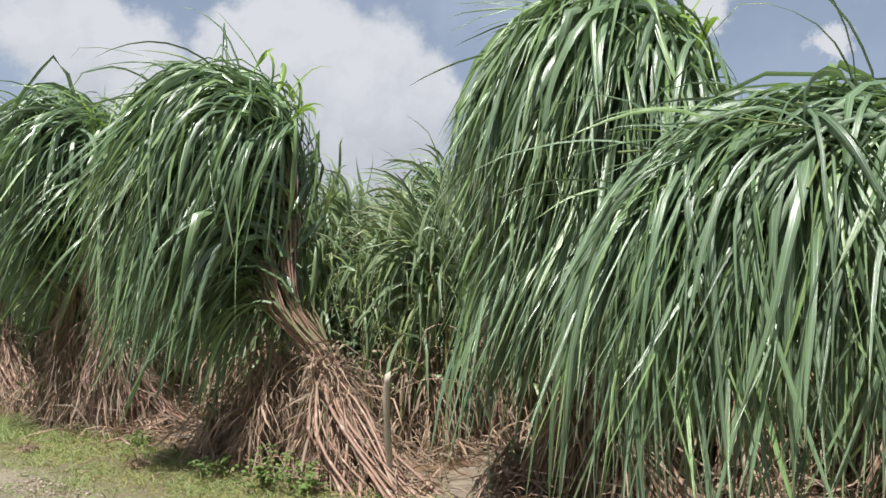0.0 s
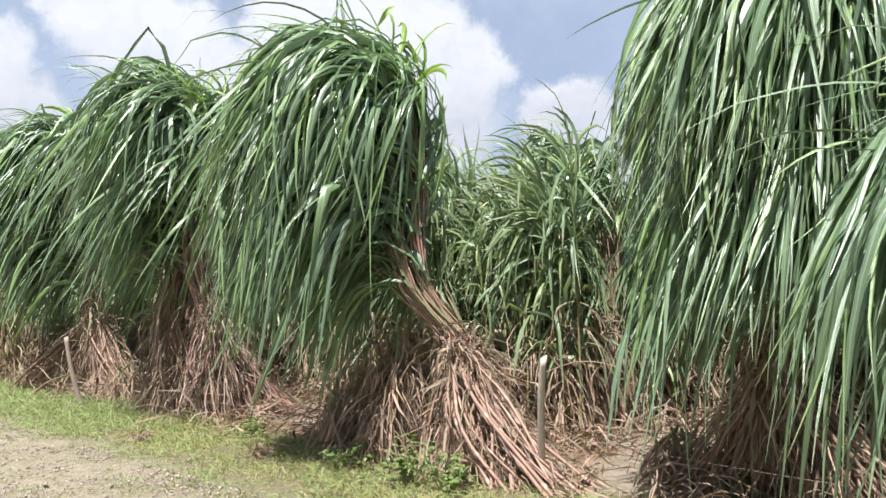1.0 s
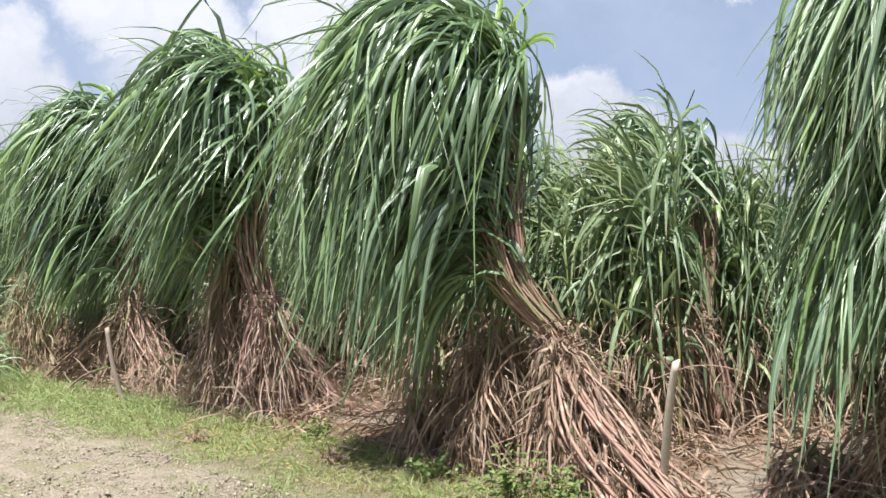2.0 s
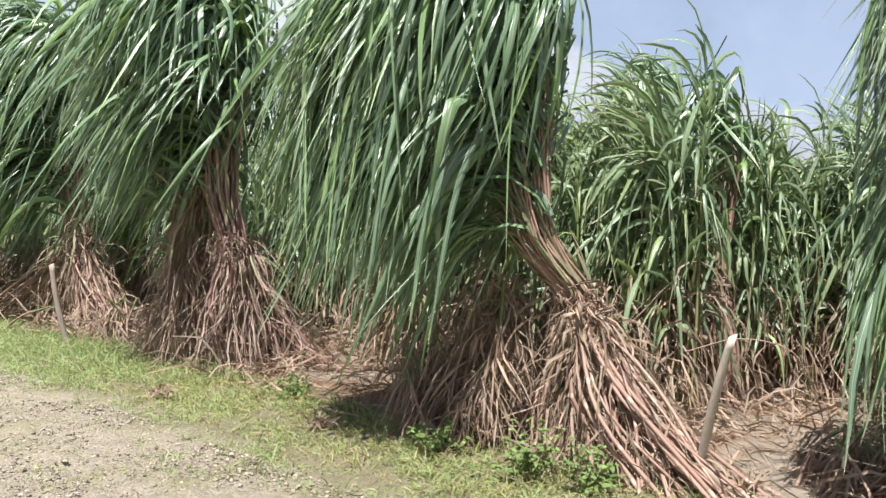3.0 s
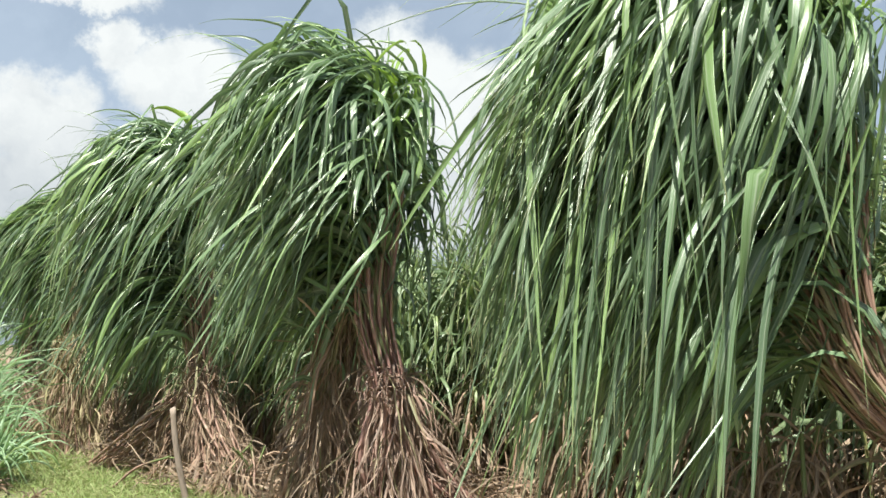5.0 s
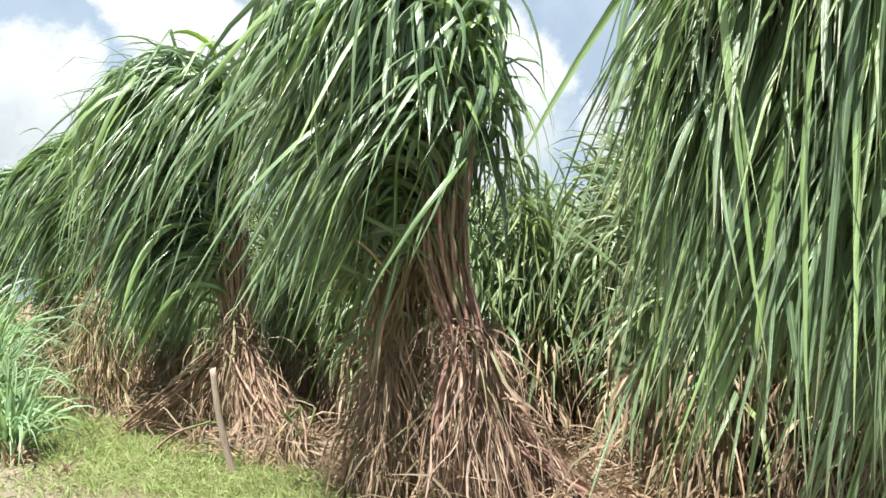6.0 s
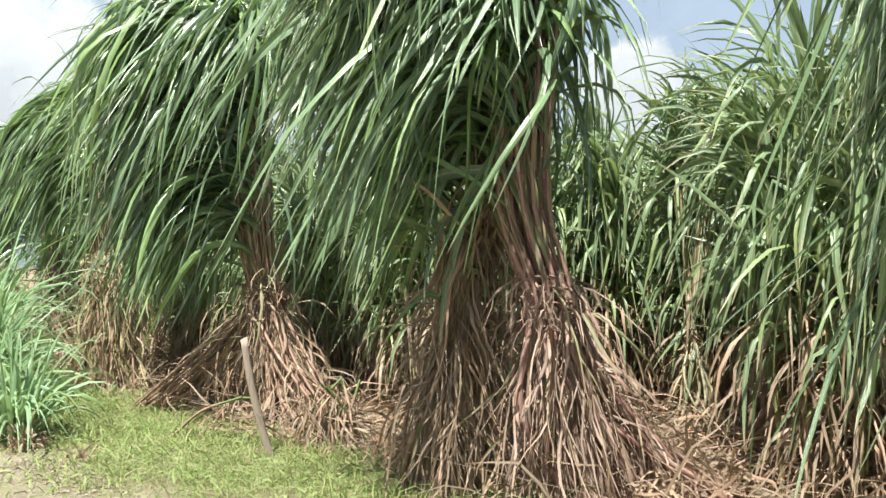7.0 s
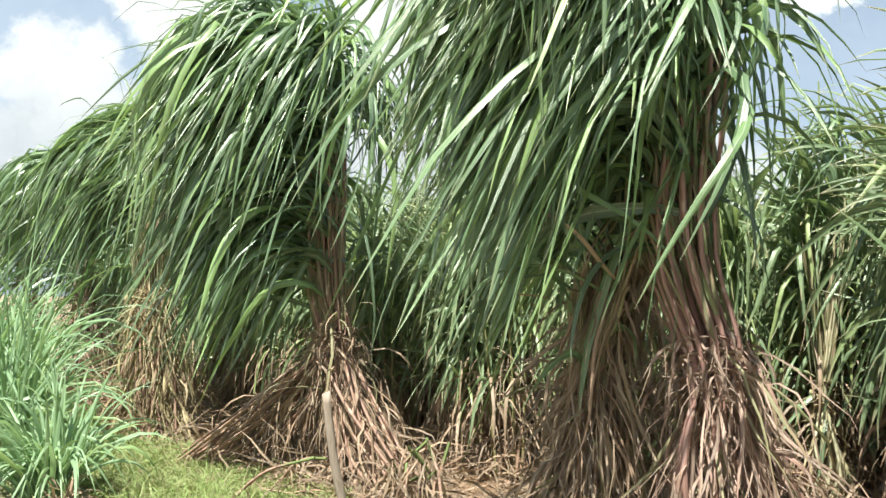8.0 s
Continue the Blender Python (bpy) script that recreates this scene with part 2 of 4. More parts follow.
# ---- mesh builders ----
def mesh_from(name, verts, quads, uv=None, smooth=True):
    me = bpy.data.meshes.new(name)
    verts, quads = np.asarray(verts, np.float32), np.asarray(quads, np.int32)
    me.vertices.add(len(verts))
    me.vertices.foreach_set("co", verts.ravel())
    me.loops.add(quads.size)
    me.loops.foreach_set("vertex_index", quads.ravel())
    me.polygons.add(len(quads))
    me.polygons.foreach_set("loop_start", np.arange(0, quads.size, quads.shape[1], dtype=np.int32))
    if smooth:
        me.polygons.foreach_set("use_smooth", np.ones(len(quads), bool))
    me.update(calc_edges=True)
    if uv is not None:
        layer = me.uv_layers.new(name="UVMap")
        layer.data.foreach_set("uv", np.asarray(uv, np.float32)[quads.ravel()].ravel())
    return me


def unit(v):
    return v / np.maximum(np.linalg.norm(v, axis=-1, keepdims=True), 1e-9)


def rand(rng, lo, hi, *shape):
    return rng.uniform(lo, hi, shape)


def bend(base, aim, length, pull, rate, steps, rng, flutter=0.1, kinks=0.0):
    """Paths of blades that start at base along aim and turn step by step towards pull, faster towards the tip."""
    count = len(base)
    p, d = np.array(base, float), unit(np.array(aim, float))
    out = [p.copy()]
    rate = np.broadcast_to(np.asarray(rate, float), (count,))[:, None]
    snap = np.where(rng.random(count) < kinks, rng.integers(2, steps, count), -1) if kinks else np.full(count, -1)
    for i in range(steps):
        s = (i + 0.5) / steps
        d = np.where((snap == i)[:, None], unit(d + np.array([0, 0, -1.6])), d)
        d = unit(d + pull * rate * (0.35 + 1.6 * s) / steps + rng.normal(0, flutter, (count, 3)) / steps)
        p = p + d * length[:, None] / steps
        out.append(p.copy())
    return np.stack(out, 1)


def ribbons(paths, width, rng, fold=0.25, twist=1.2, flat=False, belly=0.3):
    """Blades along paths (count, steps + 1, 3): narrow foot, widest at belly, pointed tip, folded along the midrib."""
    count, m, _ = paths.shape
    d = unit(np.gradient(paths, axis=1))
    ref = np.cross(d[:, 0], np.array([0, 0, 1.0])) + rng.normal(0, 0.35, (count, 3))
    side = unit(ref[:, None] - (ref[:, None] * d).sum(-1, keepdims=True) * d)
    normal = np.cross(d, side)
    s = np.linspace(0, 1, m)
    turn = (rng.normal(0, twist, (count, 1)) * s + rng.normal(0, 0.3, (count, 1)))[..., None]
    side, normal = side * np.cos(turn) + normal * np.sin(turn), normal * np.cos(turn) - side * np.sin(turn)
    shape = np.where(s < belly, 0.55 + 0.45 * np.sin(s / belly * np.pi / 2), np.cos((s - belly) / (1 - belly) * np.pi / 2) ** 0.75)
    w = (np.asarray(width)[:, None] * np.maximum(shape, 0.03))[..., None] / 2
    if flat:
        v = np.stack([paths - side * w, paths + side * w], 2)
        us = [0.2, 0.8]
    else:
        v = np.stack([paths - side * w, paths - normal * w * fold * 2, paths + side * w], 2)
        us = [0.0, 0.5, 1.0]
    c = v.shape[2]
    uv = np.stack(np.broadcast_arrays(np.array(us)[None, None, :], s[None, :, None] + np.zeros((count, 1, 1))), -1)
    a = (np.arange(count)[:, None, None] * m + np.arange(m - 1)[None, :, None]) * c + np.arange(c - 1)[None, None, :]
    q = np.stack([a, a + 1, a + 1 + c, a + c], -1)
    return v.reshape(-1, 3), q.reshape(-1, 4), uv.reshape(-1, 2)


def tubes(paths, radius, sides=6):
    """Round stems along paths; radius (count, steps + 1)."""
    count, m, _ = paths.shape
    d = unit(np.gradient(paths, axis=1))
    ref = np.where(np.abs(d[..., 2:3]) > 0.9, np.array([1.0, 0, 0]), np.array([0, 0, 1.0]))
    a = unit(np.cross(d, ref))
    b = np.cross(d, a)
    t = np.linspace(0, 2 * np.pi, sides + 1)
    ring = a[:, :, None] * np.cos(t)[:, None] + b[:, :, None] * np.sin(t)[:, None]
    v = paths[:, :, None] + ring * np.asarray(radius)[:, :, None, None]
    c = sides + 1
    uv = np.stack(np.broadcast_arrays((t / t[-1])[None, None, :], np.linspace(0, 1, m)[None, :, None] + np.zeros((count, 1, 1))), -1)
    e = (np.arange(count)[:, None, None] * m + np.arange(m - 1)[None, :, None]) * c + np.arange(sides)[None, None, :]
    q = np.stack([e, e + 1, e + 1 + c, e + c], -1)
    return v.reshape(-1, 3), q.reshape(-1, 4), uv.reshape(-1, 2)


def joined(pieces):
    v, q, uv, n = [], [], [], 0
    for a, b, c in pieces:
        v.append(a), q.append(b + n), uv.append(c)
        n += len(a)
    return np.concatenate(v), np.concatenate(q), np.concatenate(uv)


def spline(points, m):
    """Catmull-Rom curves through points (count, knots, 3), with m points each."""
    pts = np.concatenate([2 * points[:, :1] - points[:, 1:2], points, 2 * points[:, -1:] - points[:, -2:-1]], 1)
    u = np.linspace(0, points.shape[1] - 1 - 1e-6, m)
    i = u.astype(int)
    f = (u - i)[None, :, None]
    a, b, c, d = (pts[:, i + n] for n in range(4))
    return 0.5 * (2 * b + (c - a) * f + (2 * a - 5 * b + 4 * c - d) * f**2 + (3 * b - a - 3 * c + d) * f**3)


def part(name, data, mat, parent, label="", kind=""):
    """Links a mesh, or (verts, quads, uv), as one object under a thing or part. Places are in the parent's space."""
    me = data if isinstance(data, bpy.types.Mesh) else mesh_from(name, *data)
    if not me.materials:
        me.materials.append(mat)
    ob = new(name, me)
    ob.parent = parent
    return tagged(ob, label, kind=kind)


def thing(name, place, label, category, group="", kind=""):
    ob = new(name)
    ob.empty_display_size = 0.2
    ob.location = place
    return tagged(ob, label, category, group, kind)


def disc(rng, count, radius):
    a, r = rng.uniform(0, 2 * np.pi, count), radius * np.sqrt(rng.uniform(0, 1, count))
    return np.stack([np.cos(a) * r, np.sin(a) * r, np.zeros(count)], -1)


WIND = np.array([-0.95, -0.2, 0.0])


def leaf_variants(count, seed):
    """Single long leaves that head along +x and droop, to be turned about z and set on stalks."""
    rng = np.random.default_rng(seed)
    out = []
    for i in range(count):
        up = rng.uniform(0.3, 1.2)
        path = bend(np.zeros((1, 3)), [[1, 0, up]], rand(rng, 1.2, 1.9, 1), np.array([0.12, 0, -1.0]), rng.uniform(2.8, 5.0), 11, rng, 0.7, 0.4)
        me = mesh_from("leaf", *ribbons(path, rand(rng, 0.045, 0.07, 1), rng))
        me.materials.append(LEAF)
        out.append(me)
    return out


LEAF_SHAPES = leaf_variants(18, 5)


def cane_bundle(label, tie, neck, top, tip, feet, seed, canes=60, leaves=1500, single=190, straw=1300, group="tied cane bundles", lift=0.0, reach=1.0, waist=0.12, bare=1.5, flop=0.24, over=(-0.42, -0.08, 0.02), dome=None, deep=0.95, wind=0.36, droop=1.0, hollow=0.75, wrap=6, spears=15, gap=0.24, low=0.35, stem=None, trash=None, pinch=(0.64, 0.5), clad=0.36, stout=1.0, blade=1.0, tangle=1.0, vault=0.6, first=0.465):
    """Canes of two neighbouring stools drawn together, bound with twisted trash, their crowns blown over to one side.
    tie, neck, top, tip: knots of the middle line; feet: (place, spread) of the stools."""
    rng, stem, trash = np.random.default_rng(seed), stem or STALK, trash or STRAW
    base = Vector((tie[0], tie[1], 0))
    b = thing("cane_bundle", base, label, "sugarcane", group)
    o = np.array(base)
    tie, neck, top, tip = (np.array(p) - o for p in (tie, neck, top, tip))
    foot = []
    for i in range(canes):
        place, wide = feet[min(int((i * 0.618) % 1 * len(feet)), len(feet) - 1)]
        foot.append(np.array([place[0], place[1], 0]) - o + disc(rng, 1, 1)[0] * np.array([wide, wide * 0.55, 0]))
    foot = np.array(foot)
    flare = disc(rng, canes, 1.0)
    lean = foot + (tie - foot) * np.array([pinch[0], pinch[0], pinch[1]]) + flare * 0.12 + rng.normal(0, 0.075, (canes, 3)) + np.array([0, 0, -0.02])
    foot[:, 2], over = -0.03, np.array(over)
    knots = np.stack([foot, lean, tie + flare * waist, neck + flare * (waist + 0.03), top + flare * 0.19 + rng.normal(0, 0.05, (canes, 3)),
                      tip + flare * flop + rng.normal(0, 0.1, (canes, 3)), tip + over + flare * flop * 1.3 + rng.normal(0, 0.16, (canes, 3))], 1)
    lines = spline(knots, 26)
    thick = stout * rng.uniform(0.008, 0.014, (canes, 1)) * np.linspace(1.15, 0.5, 26)
    for i in range(canes):
        part("stalk", tubes(lines[i : i + 1], thick[i : i + 1]), stem, b)
    # binding: strands wound round the waist
    a = np.linspace(0, 2 * np.pi * 1.15, 22)
    axis = unit(neck - tie)
    u = unit(np.cross(axis, [0.3, 1.0, 0.1]))
    w = np.cross(axis, u)
    for i in range(5):
        r = waist + rng.uniform(0.0, 0.05) + 0.02 * np.sin(a * rng.integers(2, 5) + rng.uniform(0, 6)) + rng.normal(0, 0.005, 22)
        start, ends = rng.uniform(0, 6), slice(0, int(rng.integers(10, 22)))
        h = rng.uniform(-0.12, 0.10) + rng.uniform(0.04, 0.11) * np.sin(a + start) + rng.normal(0, 0.006, 22)
        line = (tie + u * (np.cos(a + start) * r)[:, None] + w * (np.sin(a + start) * r)[:, None] + axis * h[:, None])[ends]
        twist = joined([tubes(line[None], np.full((1, len(line)), rng.uniform(0.004, 0.008)), 5), ribbons(line[None], rand(rng, 0.016, 0.03, 1), rng, 0.3, 4.0)])
        part("binding_strand", twist, trash, b, "twisted dry leaf strand")
    # green leaves, from above the neck to the tips, within a dome: middle, half width, springing height, rise
    cx, wide, spring, rise = (dome[0] - o[0], *dome[1:]) if dome else (tip[0] - 0.35, 1.15, 2.4, 1.2)

    def inside(path):
        r = ((path[..., 0] - cx) / wide) ** 2 + ((path[..., 1] - tip[1]) / deep) ** 2
        return (r + (np.maximum(path[..., 2] - spring, 0) / rise) ** 2 < 1.0).mean(-1)

    want, leaves = int(leaves * 1.1), int(leaves * 2.4)
    # most leaves run side by side in tresses that arch out, mainly down wind, and hang over at the end
    locks = 75 if leaves > 2500 else 150
    tress = np.where(rng.random(leaves) < 0.8, rng.integers(0, locks, leaves), locks + np.arange(leaves))
    pool = locks + leaves
    which = (rng.integers(0, canes, pool)[tress] + rng.integers(0, 3, leaves)) % canes
    s = np.clip((rng.beta(1.9, 1.1, pool) * (0.995 - first) + first)[tress] + rng.normal(0, 0.03, leaves), 0.44, 0.99)
    at = lines[which, (s * 25).astype(int)] + rng.normal(0, 0.05, (leaves, 3))
    along = unit(lines[which, np.minimum((s * 25).astype(int) + 1, 25)] - lines[which, (s * 25).astype(int) - 1])
    turn = np.where(rng.random(pool) < 0.56, rng.normal(1.08 * np.pi, 0.62, pool), rand(rng, 0, 2 * np.pi, pool))[tress] + rng.normal(0, 0.11, leaves)
    slope = np.radians(rand(rng, 14, 68, pool)[tress] + 14 * s + rng.normal(0, 6, leaves))
    out = np.stack([np.cos(turn), np.sin(turn), 0 * turn], -1)
    aim = out * np.cos(slope)[:, None] + np.array([0, 0, 1.0]) * np.sin(slope)[:, None] + along * (0.35 + lift)
    # leaves on the sunny front stay short, so that the crown overhangs a shaded hollow
    size = (rand(rng, 1.0, 2.4, pool)[tress] * rand(rng, 0.85, 1.1, leaves)) * reach * np.where((out[:, 1] < -0.6) & (rng.random(leaves) < hollow), rand(rng, 0.5, 0.8, leaves), 1.0)
    pull = np.array([0, 0, -1.0]) + WIND * wind
    sway = pull + tangle * (rng.normal(0, 0.17, (pool, 3))[tress] + rng.normal(0, 0.08, (leaves, 3))) * np.array([1, 1, 0.2])
    path = bend(at, aim, size, sway, droop * rand(rng, 2.1, 5.2, pool)[tress] * rand(rng, 0.85, 1.2, leaves), 10, rng, 0.6, 0.12)
    # the stems stay bare in front below the height "bare"
    mid = neck[:2] + (top - neck)[:2] * np.clip((path[..., 2:] - neck[2]) / (top - neck)[2], -0.3, 1)
    hides = (path[..., 0] > mid[..., 0] - gap) & (path[..., 0] < mid[..., 0] + 0.24) & (path[..., 1] < mid[..., 1] + 0.1) & (path[..., 2] < bare)
    cave = (path[..., 0] > mid[..., 0] - 0.58) & (path[..., 0] < mid[..., 0] - 0.12) & (path[..., 1] < mid[..., 1] + 0.15) & (path[..., 2] < bare + vault) & (path[..., 2] > bare - 0.7)
    thinned = ((cave.sum(1) > 3) & (rng.random(leaves) < hollow * 0.85)) | ((out[:, 1] < -0.15) & (tress >= locks))
    stray = (rng.random(leaves) < 0.07) & (path[:, -1, 0] < tip[0]) & (inside(path) > 0.62)
    path = path[~thinned & (hides.sum(1) < 2 + (rng.random(leaves) < 0.06) * 20) & ((inside(path) > 0.86) | stray) & (path[..., 2].min(1) > low + rand(rng, -0.1, 0.2, leaves))][:want]
    green = ribbons(path, blade * (0.018 + 0.046 * rng.random(len(path)) ** 1.1), rng, 0.22, 1.5)
    part("leaves", green, LEAF, b, "mass of long drooping green leaves", "stuff")
    # wisps blown off the crown
    n = want // 24
    which, s = rng.integers(0, canes, n), rand(rng, 0.8, 1.0, n)
    at = lines[which, (s * 25).astype(int)]
    aim = rng.normal(0, 0.35, (n, 3)) + np.array([-0.75, -0.1, 0.75])
    path = bend(at, aim, rand(rng, 0.55, 1.1, n) * reach, np.array([-1.0, 0, -0.75]), rand(rng, 0.8, 2.4, n), 9, rng, 0.8, 0.15)
    part("windblown_fringe", ribbons(path, rand(rng, 0.01, 0.024, n), rng), LEAF, b, "thin wind-blown leaf tips", "stuff")
    # spears standing up from the growing tips
    n = spears if single else 0
    tips = lines[rng.integers(0, canes, n), rng.integers(18, 22, n)] + np.array([0.12, -0.12, 0.22])
    path = bend(tips, rng.normal(0, 0.3, (n, 3)) + np.array([0.2, 0, 1.0]), rand(rng, 0.3, 0.6, n), pull, 1.6, 6, rng, 0.3)
    for i in range(n):
        part("spear", ribbons(path[i : i + 1], rand(rng, 0.03, 0.055, 1), rng), SPEAR, b)
    for i in range(single):
        j, f = rng.integers(0, canes), rng.beta(1.8, 1.4) * 0.46 + 0.46
        p = lines[j, int(f * 25)]
        turn = math.pi + rng.normal(0.1, 0.55)
        which, size = rng.integers(len(LEAF_SHAPES)), rng.uniform(0.65, 1.05) * reach
        tilt = (rng.normal(0, 0.12), rng.normal(0, 0.15), turn)
        way = np.array(Euler(tilt).to_matrix() @ Vector(LEAF_SHAPES[which].vertices[-2].co)) * size
        if inside(np.stack([p, p + way * np.array([0.8, 0.8, 0.4]), p + way])) < 0.99 or (abs(way[0]) < 0.3 and way[1] < 0 and p[2] + way[2] < bare) or p[2] + way[2] < 0.85:
            continue
        ob = part("leaf", LEAF_SHAPES[which], LEAF, b)
        ob.location, ob.rotation_euler, ob.scale = p, tilt, (size, size, size)
    # withered leaves that clothe the lower canes: most hang straight down, some cling, some stick out
    n = int(straw * 1.9)
    lock = np.where(rng.random(n) < 0.7, rng.integers(0, 130, n), 130 + np.arange(n))
    which, s = rng.integers(0, canes, n + 130)[lock], np.clip(0.02 + (clad - 0.02) * rand(rng, 0, 1, n + 130)[lock] ** 1.25 + rng.normal(0, 0.02, n), 0.0, clad + 0.04)
    at = lines[which, (s * 25).astype(int)] + rng.normal(0, 0.02, (n, 3)) + rand(rng, -0.02, 0.14, n)[:, None] * np.array([0.5, 0.85, 0])
    out = unit(at * np.array([1, 1, 0]) - tie * np.array([1, 1, 0]))
    down = unit(lines[which, np.maximum((s * 25).astype(int) - 2, 0)] - lines[which, (s * 25).astype(int) + 1])
    mood = rng.random(n)[:, None]
    aim = np.where(mood < 0.3, down, np.where(mood < 0.95, np.array([0, 0, -1.0]) + out * 0.05, out * 0.4)) + rng.normal(0, 0.34, (n, 3))
    fall = np.where(mood < 0.3, down + np.array([0, 0, -0.3]), np.array([0, 0, -1.0])) + rng.normal(0, 0.22, (n + 130, 3))[lock] + rng.normal(0, 0.16, (n, 3))
    path = bend(at, aim, np.minimum(rand(rng, 0.15, 0.95, n), at[:, 2] * 1.15 + 0.16), fall, rand(rng, 0.8, 3.5, n), 8, rng, 1.5, 0.35)
    path[..., 2] = np.maximum(path[..., 2], 0.015)
    wide = 0.004 + 0.022 * rng.random(n) ** 2.3
    apart = 60 if single > 100 else 0
    for i in range(apart):
        part("dry_leaf", ribbons(path[i : i + 1], wide[i : i + 1] + 0.006, rng, 0.3, 3.0), trash, b)
    part("dry_leaves", ribbons(path[apart:], wide[apart:], rng, 0.3, 3.0, flat=True), trash, b, "skirt of withered brown leaves", "stuff")
    n = straw // 30
    which, s = rng.integers(0, canes, n), rand(rng, 0.2, 0.42, n)
    at = lines[which, (s * 25).astype(int)]
    path = bend(at, rng.normal(0, 0.5, (n, 3)) + np.array([0, 0, -0.5]), np.minimum(rand(rng, 0.3, 1.1, n), at[:, 2]), np.array([0, 0, -1.0]) + rng.normal(0, 0.2, (n, 3)), rand(rng, 1.0, 3.5, n), 8, rng, 1.2, 0.4)
    path[..., 2] = np.maximum(path[..., 2], 0.015)
    fading = ribbons(path, rand(rng, 0.01, 0.024, n), rng, 0.3, 2.5)
    # sheaths that sheathe the bare stems
    n = canes * wrap
    which, s = rng.integers(0, canes, n), rand(rng, 0.36, 0.6, n)
    at = lines[which, (s * 25).astype(int)] + rng.normal(0, 0.012, (n, 3))
    along = unit(lines[which, (s * 25).astype(int) + 1] - lines[which, (s * 25).astype(int) - 1])
    path = bend(at, along + rng.normal(0, 0.05, (n, 3)), rand(rng, 0.2, 0.55, n), along + rng.normal(0, 0.05, (n, 3)), 1.5, 6, rng, 0.25)
    wraps = ribbons(path, rand(rng, 0.012, 0.03, n), rng, 0.5, 0.8)
    part("fading_leaves", wraps, SHEATH, b, "half-withered olive leaves wrapping the stems", "stuff")
    part("limp_leaves", fading, SHEATH, b, "half-withered olive leaves over the skirt", "stuff")
    n = int(540 * min(1.0, waist / 0.12) ** 2)
    low = rand(rng, -0.34, 0.14, n)[:, None]
    at = tie + np.where(low < 0, (tie - lines[:, 4].mean(0)) * 1.0, axis) * low + unit(disc(rng, n, 1)) * (waist + 0.01) + rng.normal(0, 0.03, (n, 3))
    aim = unit(at - tie) * 0.2 + rng.normal(0, 0.8, (n, 3)) + np.array([0, 0, -0.45])
    path = bend(at, aim, 0.05 + 0.34 * rng.random(n) ** 1.7, np.array([0, 0, -1.0]), rand(rng, 1.5, 4.5, n), 7, rng, 2.2, 0.5)
    part("ruff", ribbons(path, 0.004 + 0.02 * rng.random(n) ** 1.8, rng, 0.3, 3.0, flat=True), trash, b, "ruff of torn dry leaves at the binding", "stuff")
    return b


# ---- ground ----
def build_ground():
    far = np.array([4, 14, 44, 134, 484, 1784])
    wide = lambda a, b: np.arange(a, b, 0.25)
    xs = np.concatenate([-20 - far[::-1], wide(-20, -6.5), np.arange(-6.5, 1.5, 0.035), wide(1.5, 12), 12 + far])
    ys = np.concatenate([-8 - far[::-1], wide(-8, 4), np.arange(4, 11, 0.035), wide(11, 24), 24 + far])
    x, y = np.meshgrid(xs, ys, indexing="ij")
    z = np.zeros_like(x)
    for i in range(x.shape[0]):
        for j in range(x.shape[1]):
            if -20 <= xs[i] <= 12 and -8 <= ys[j] <= 24:
                p = Vector((x[i, j], y[i, j], 0))
                z[i, j] = 0.035 * noise.fractal(p * 1.1, 0.8, 2.0, 4) - 0.01
                n = (p - ORIGIN).dot(ACROSS)
                if n < -1.0 and -6.5 <= xs[i] <= 1.5 and 4 <= ys[j] <= 11:
                    z[i, j] += min(1, -n - 1.0) * (0.022 * noise.fractal(p * 5.0, 0.7, 2.1, 4) + 0.022 * noise.fractal(p * 15.0, 0.6, 2.1, 3))
    n, c = x.shape
    a = (np.arange(n - 1)[:, None] * c + np.arange(c - 1)[None, :]).reshape(-1)
    quads = np.stack([a, a + c, a + c + 1, a + 1], -1)
    me = mesh_from("ground", np.stack([x, y, z], -1).reshape(-1, 3), quads)
    me.materials.append(EARTH)
    tagged(new("ground", me), "sandy earth track with a grassy verge beside the cane", "ground", kind="structure")


build_ground()

# ---- the tied bundles, one after another along the verge ----
cane_bundle("tall green sugarcane bundle leaning over the sandy gap", (0.98, 6.6, 1.0), (1.2, 6.5, 1.5), (1.55, 6.35, 2.6), (1.35, 6.28, 3.1),
            [((0.62, 7.05), 0.3), ((1.6, 6.25), 0.3)], 11, leaves=2300, single=220, hollow=0.2, low=0.2, droop=1.35, wind=0.26, tangle=1.3, blade=0.88, reach=1.15, bare=0.5, dome=(1.05, 1.08, 2.45, 1.2))
cane_bundle("near sugarcane bundle with long pale hanging leaves", (3.2, 4.9, 1.0), (3.05, 4.85, 1.35), (2.6, 4.75, 1.9), (1.9, 4.65, 2.15),
            [((3.6, 4.6), 0.3), ((2.9, 5.2), 0.3)], 12, leaves=1400, single=40, spears=0, blade=0.72, tangle=1.6, bare=0.3, lift=0.1, wind=0.15, droop=1.7, hollow=0.7, low=0.12, straw=260, reach=1.1, over=(-0.5, 0.0, -0.25), flop=0.28, dome=(2.0, 1.58, 0.9, 1.6))
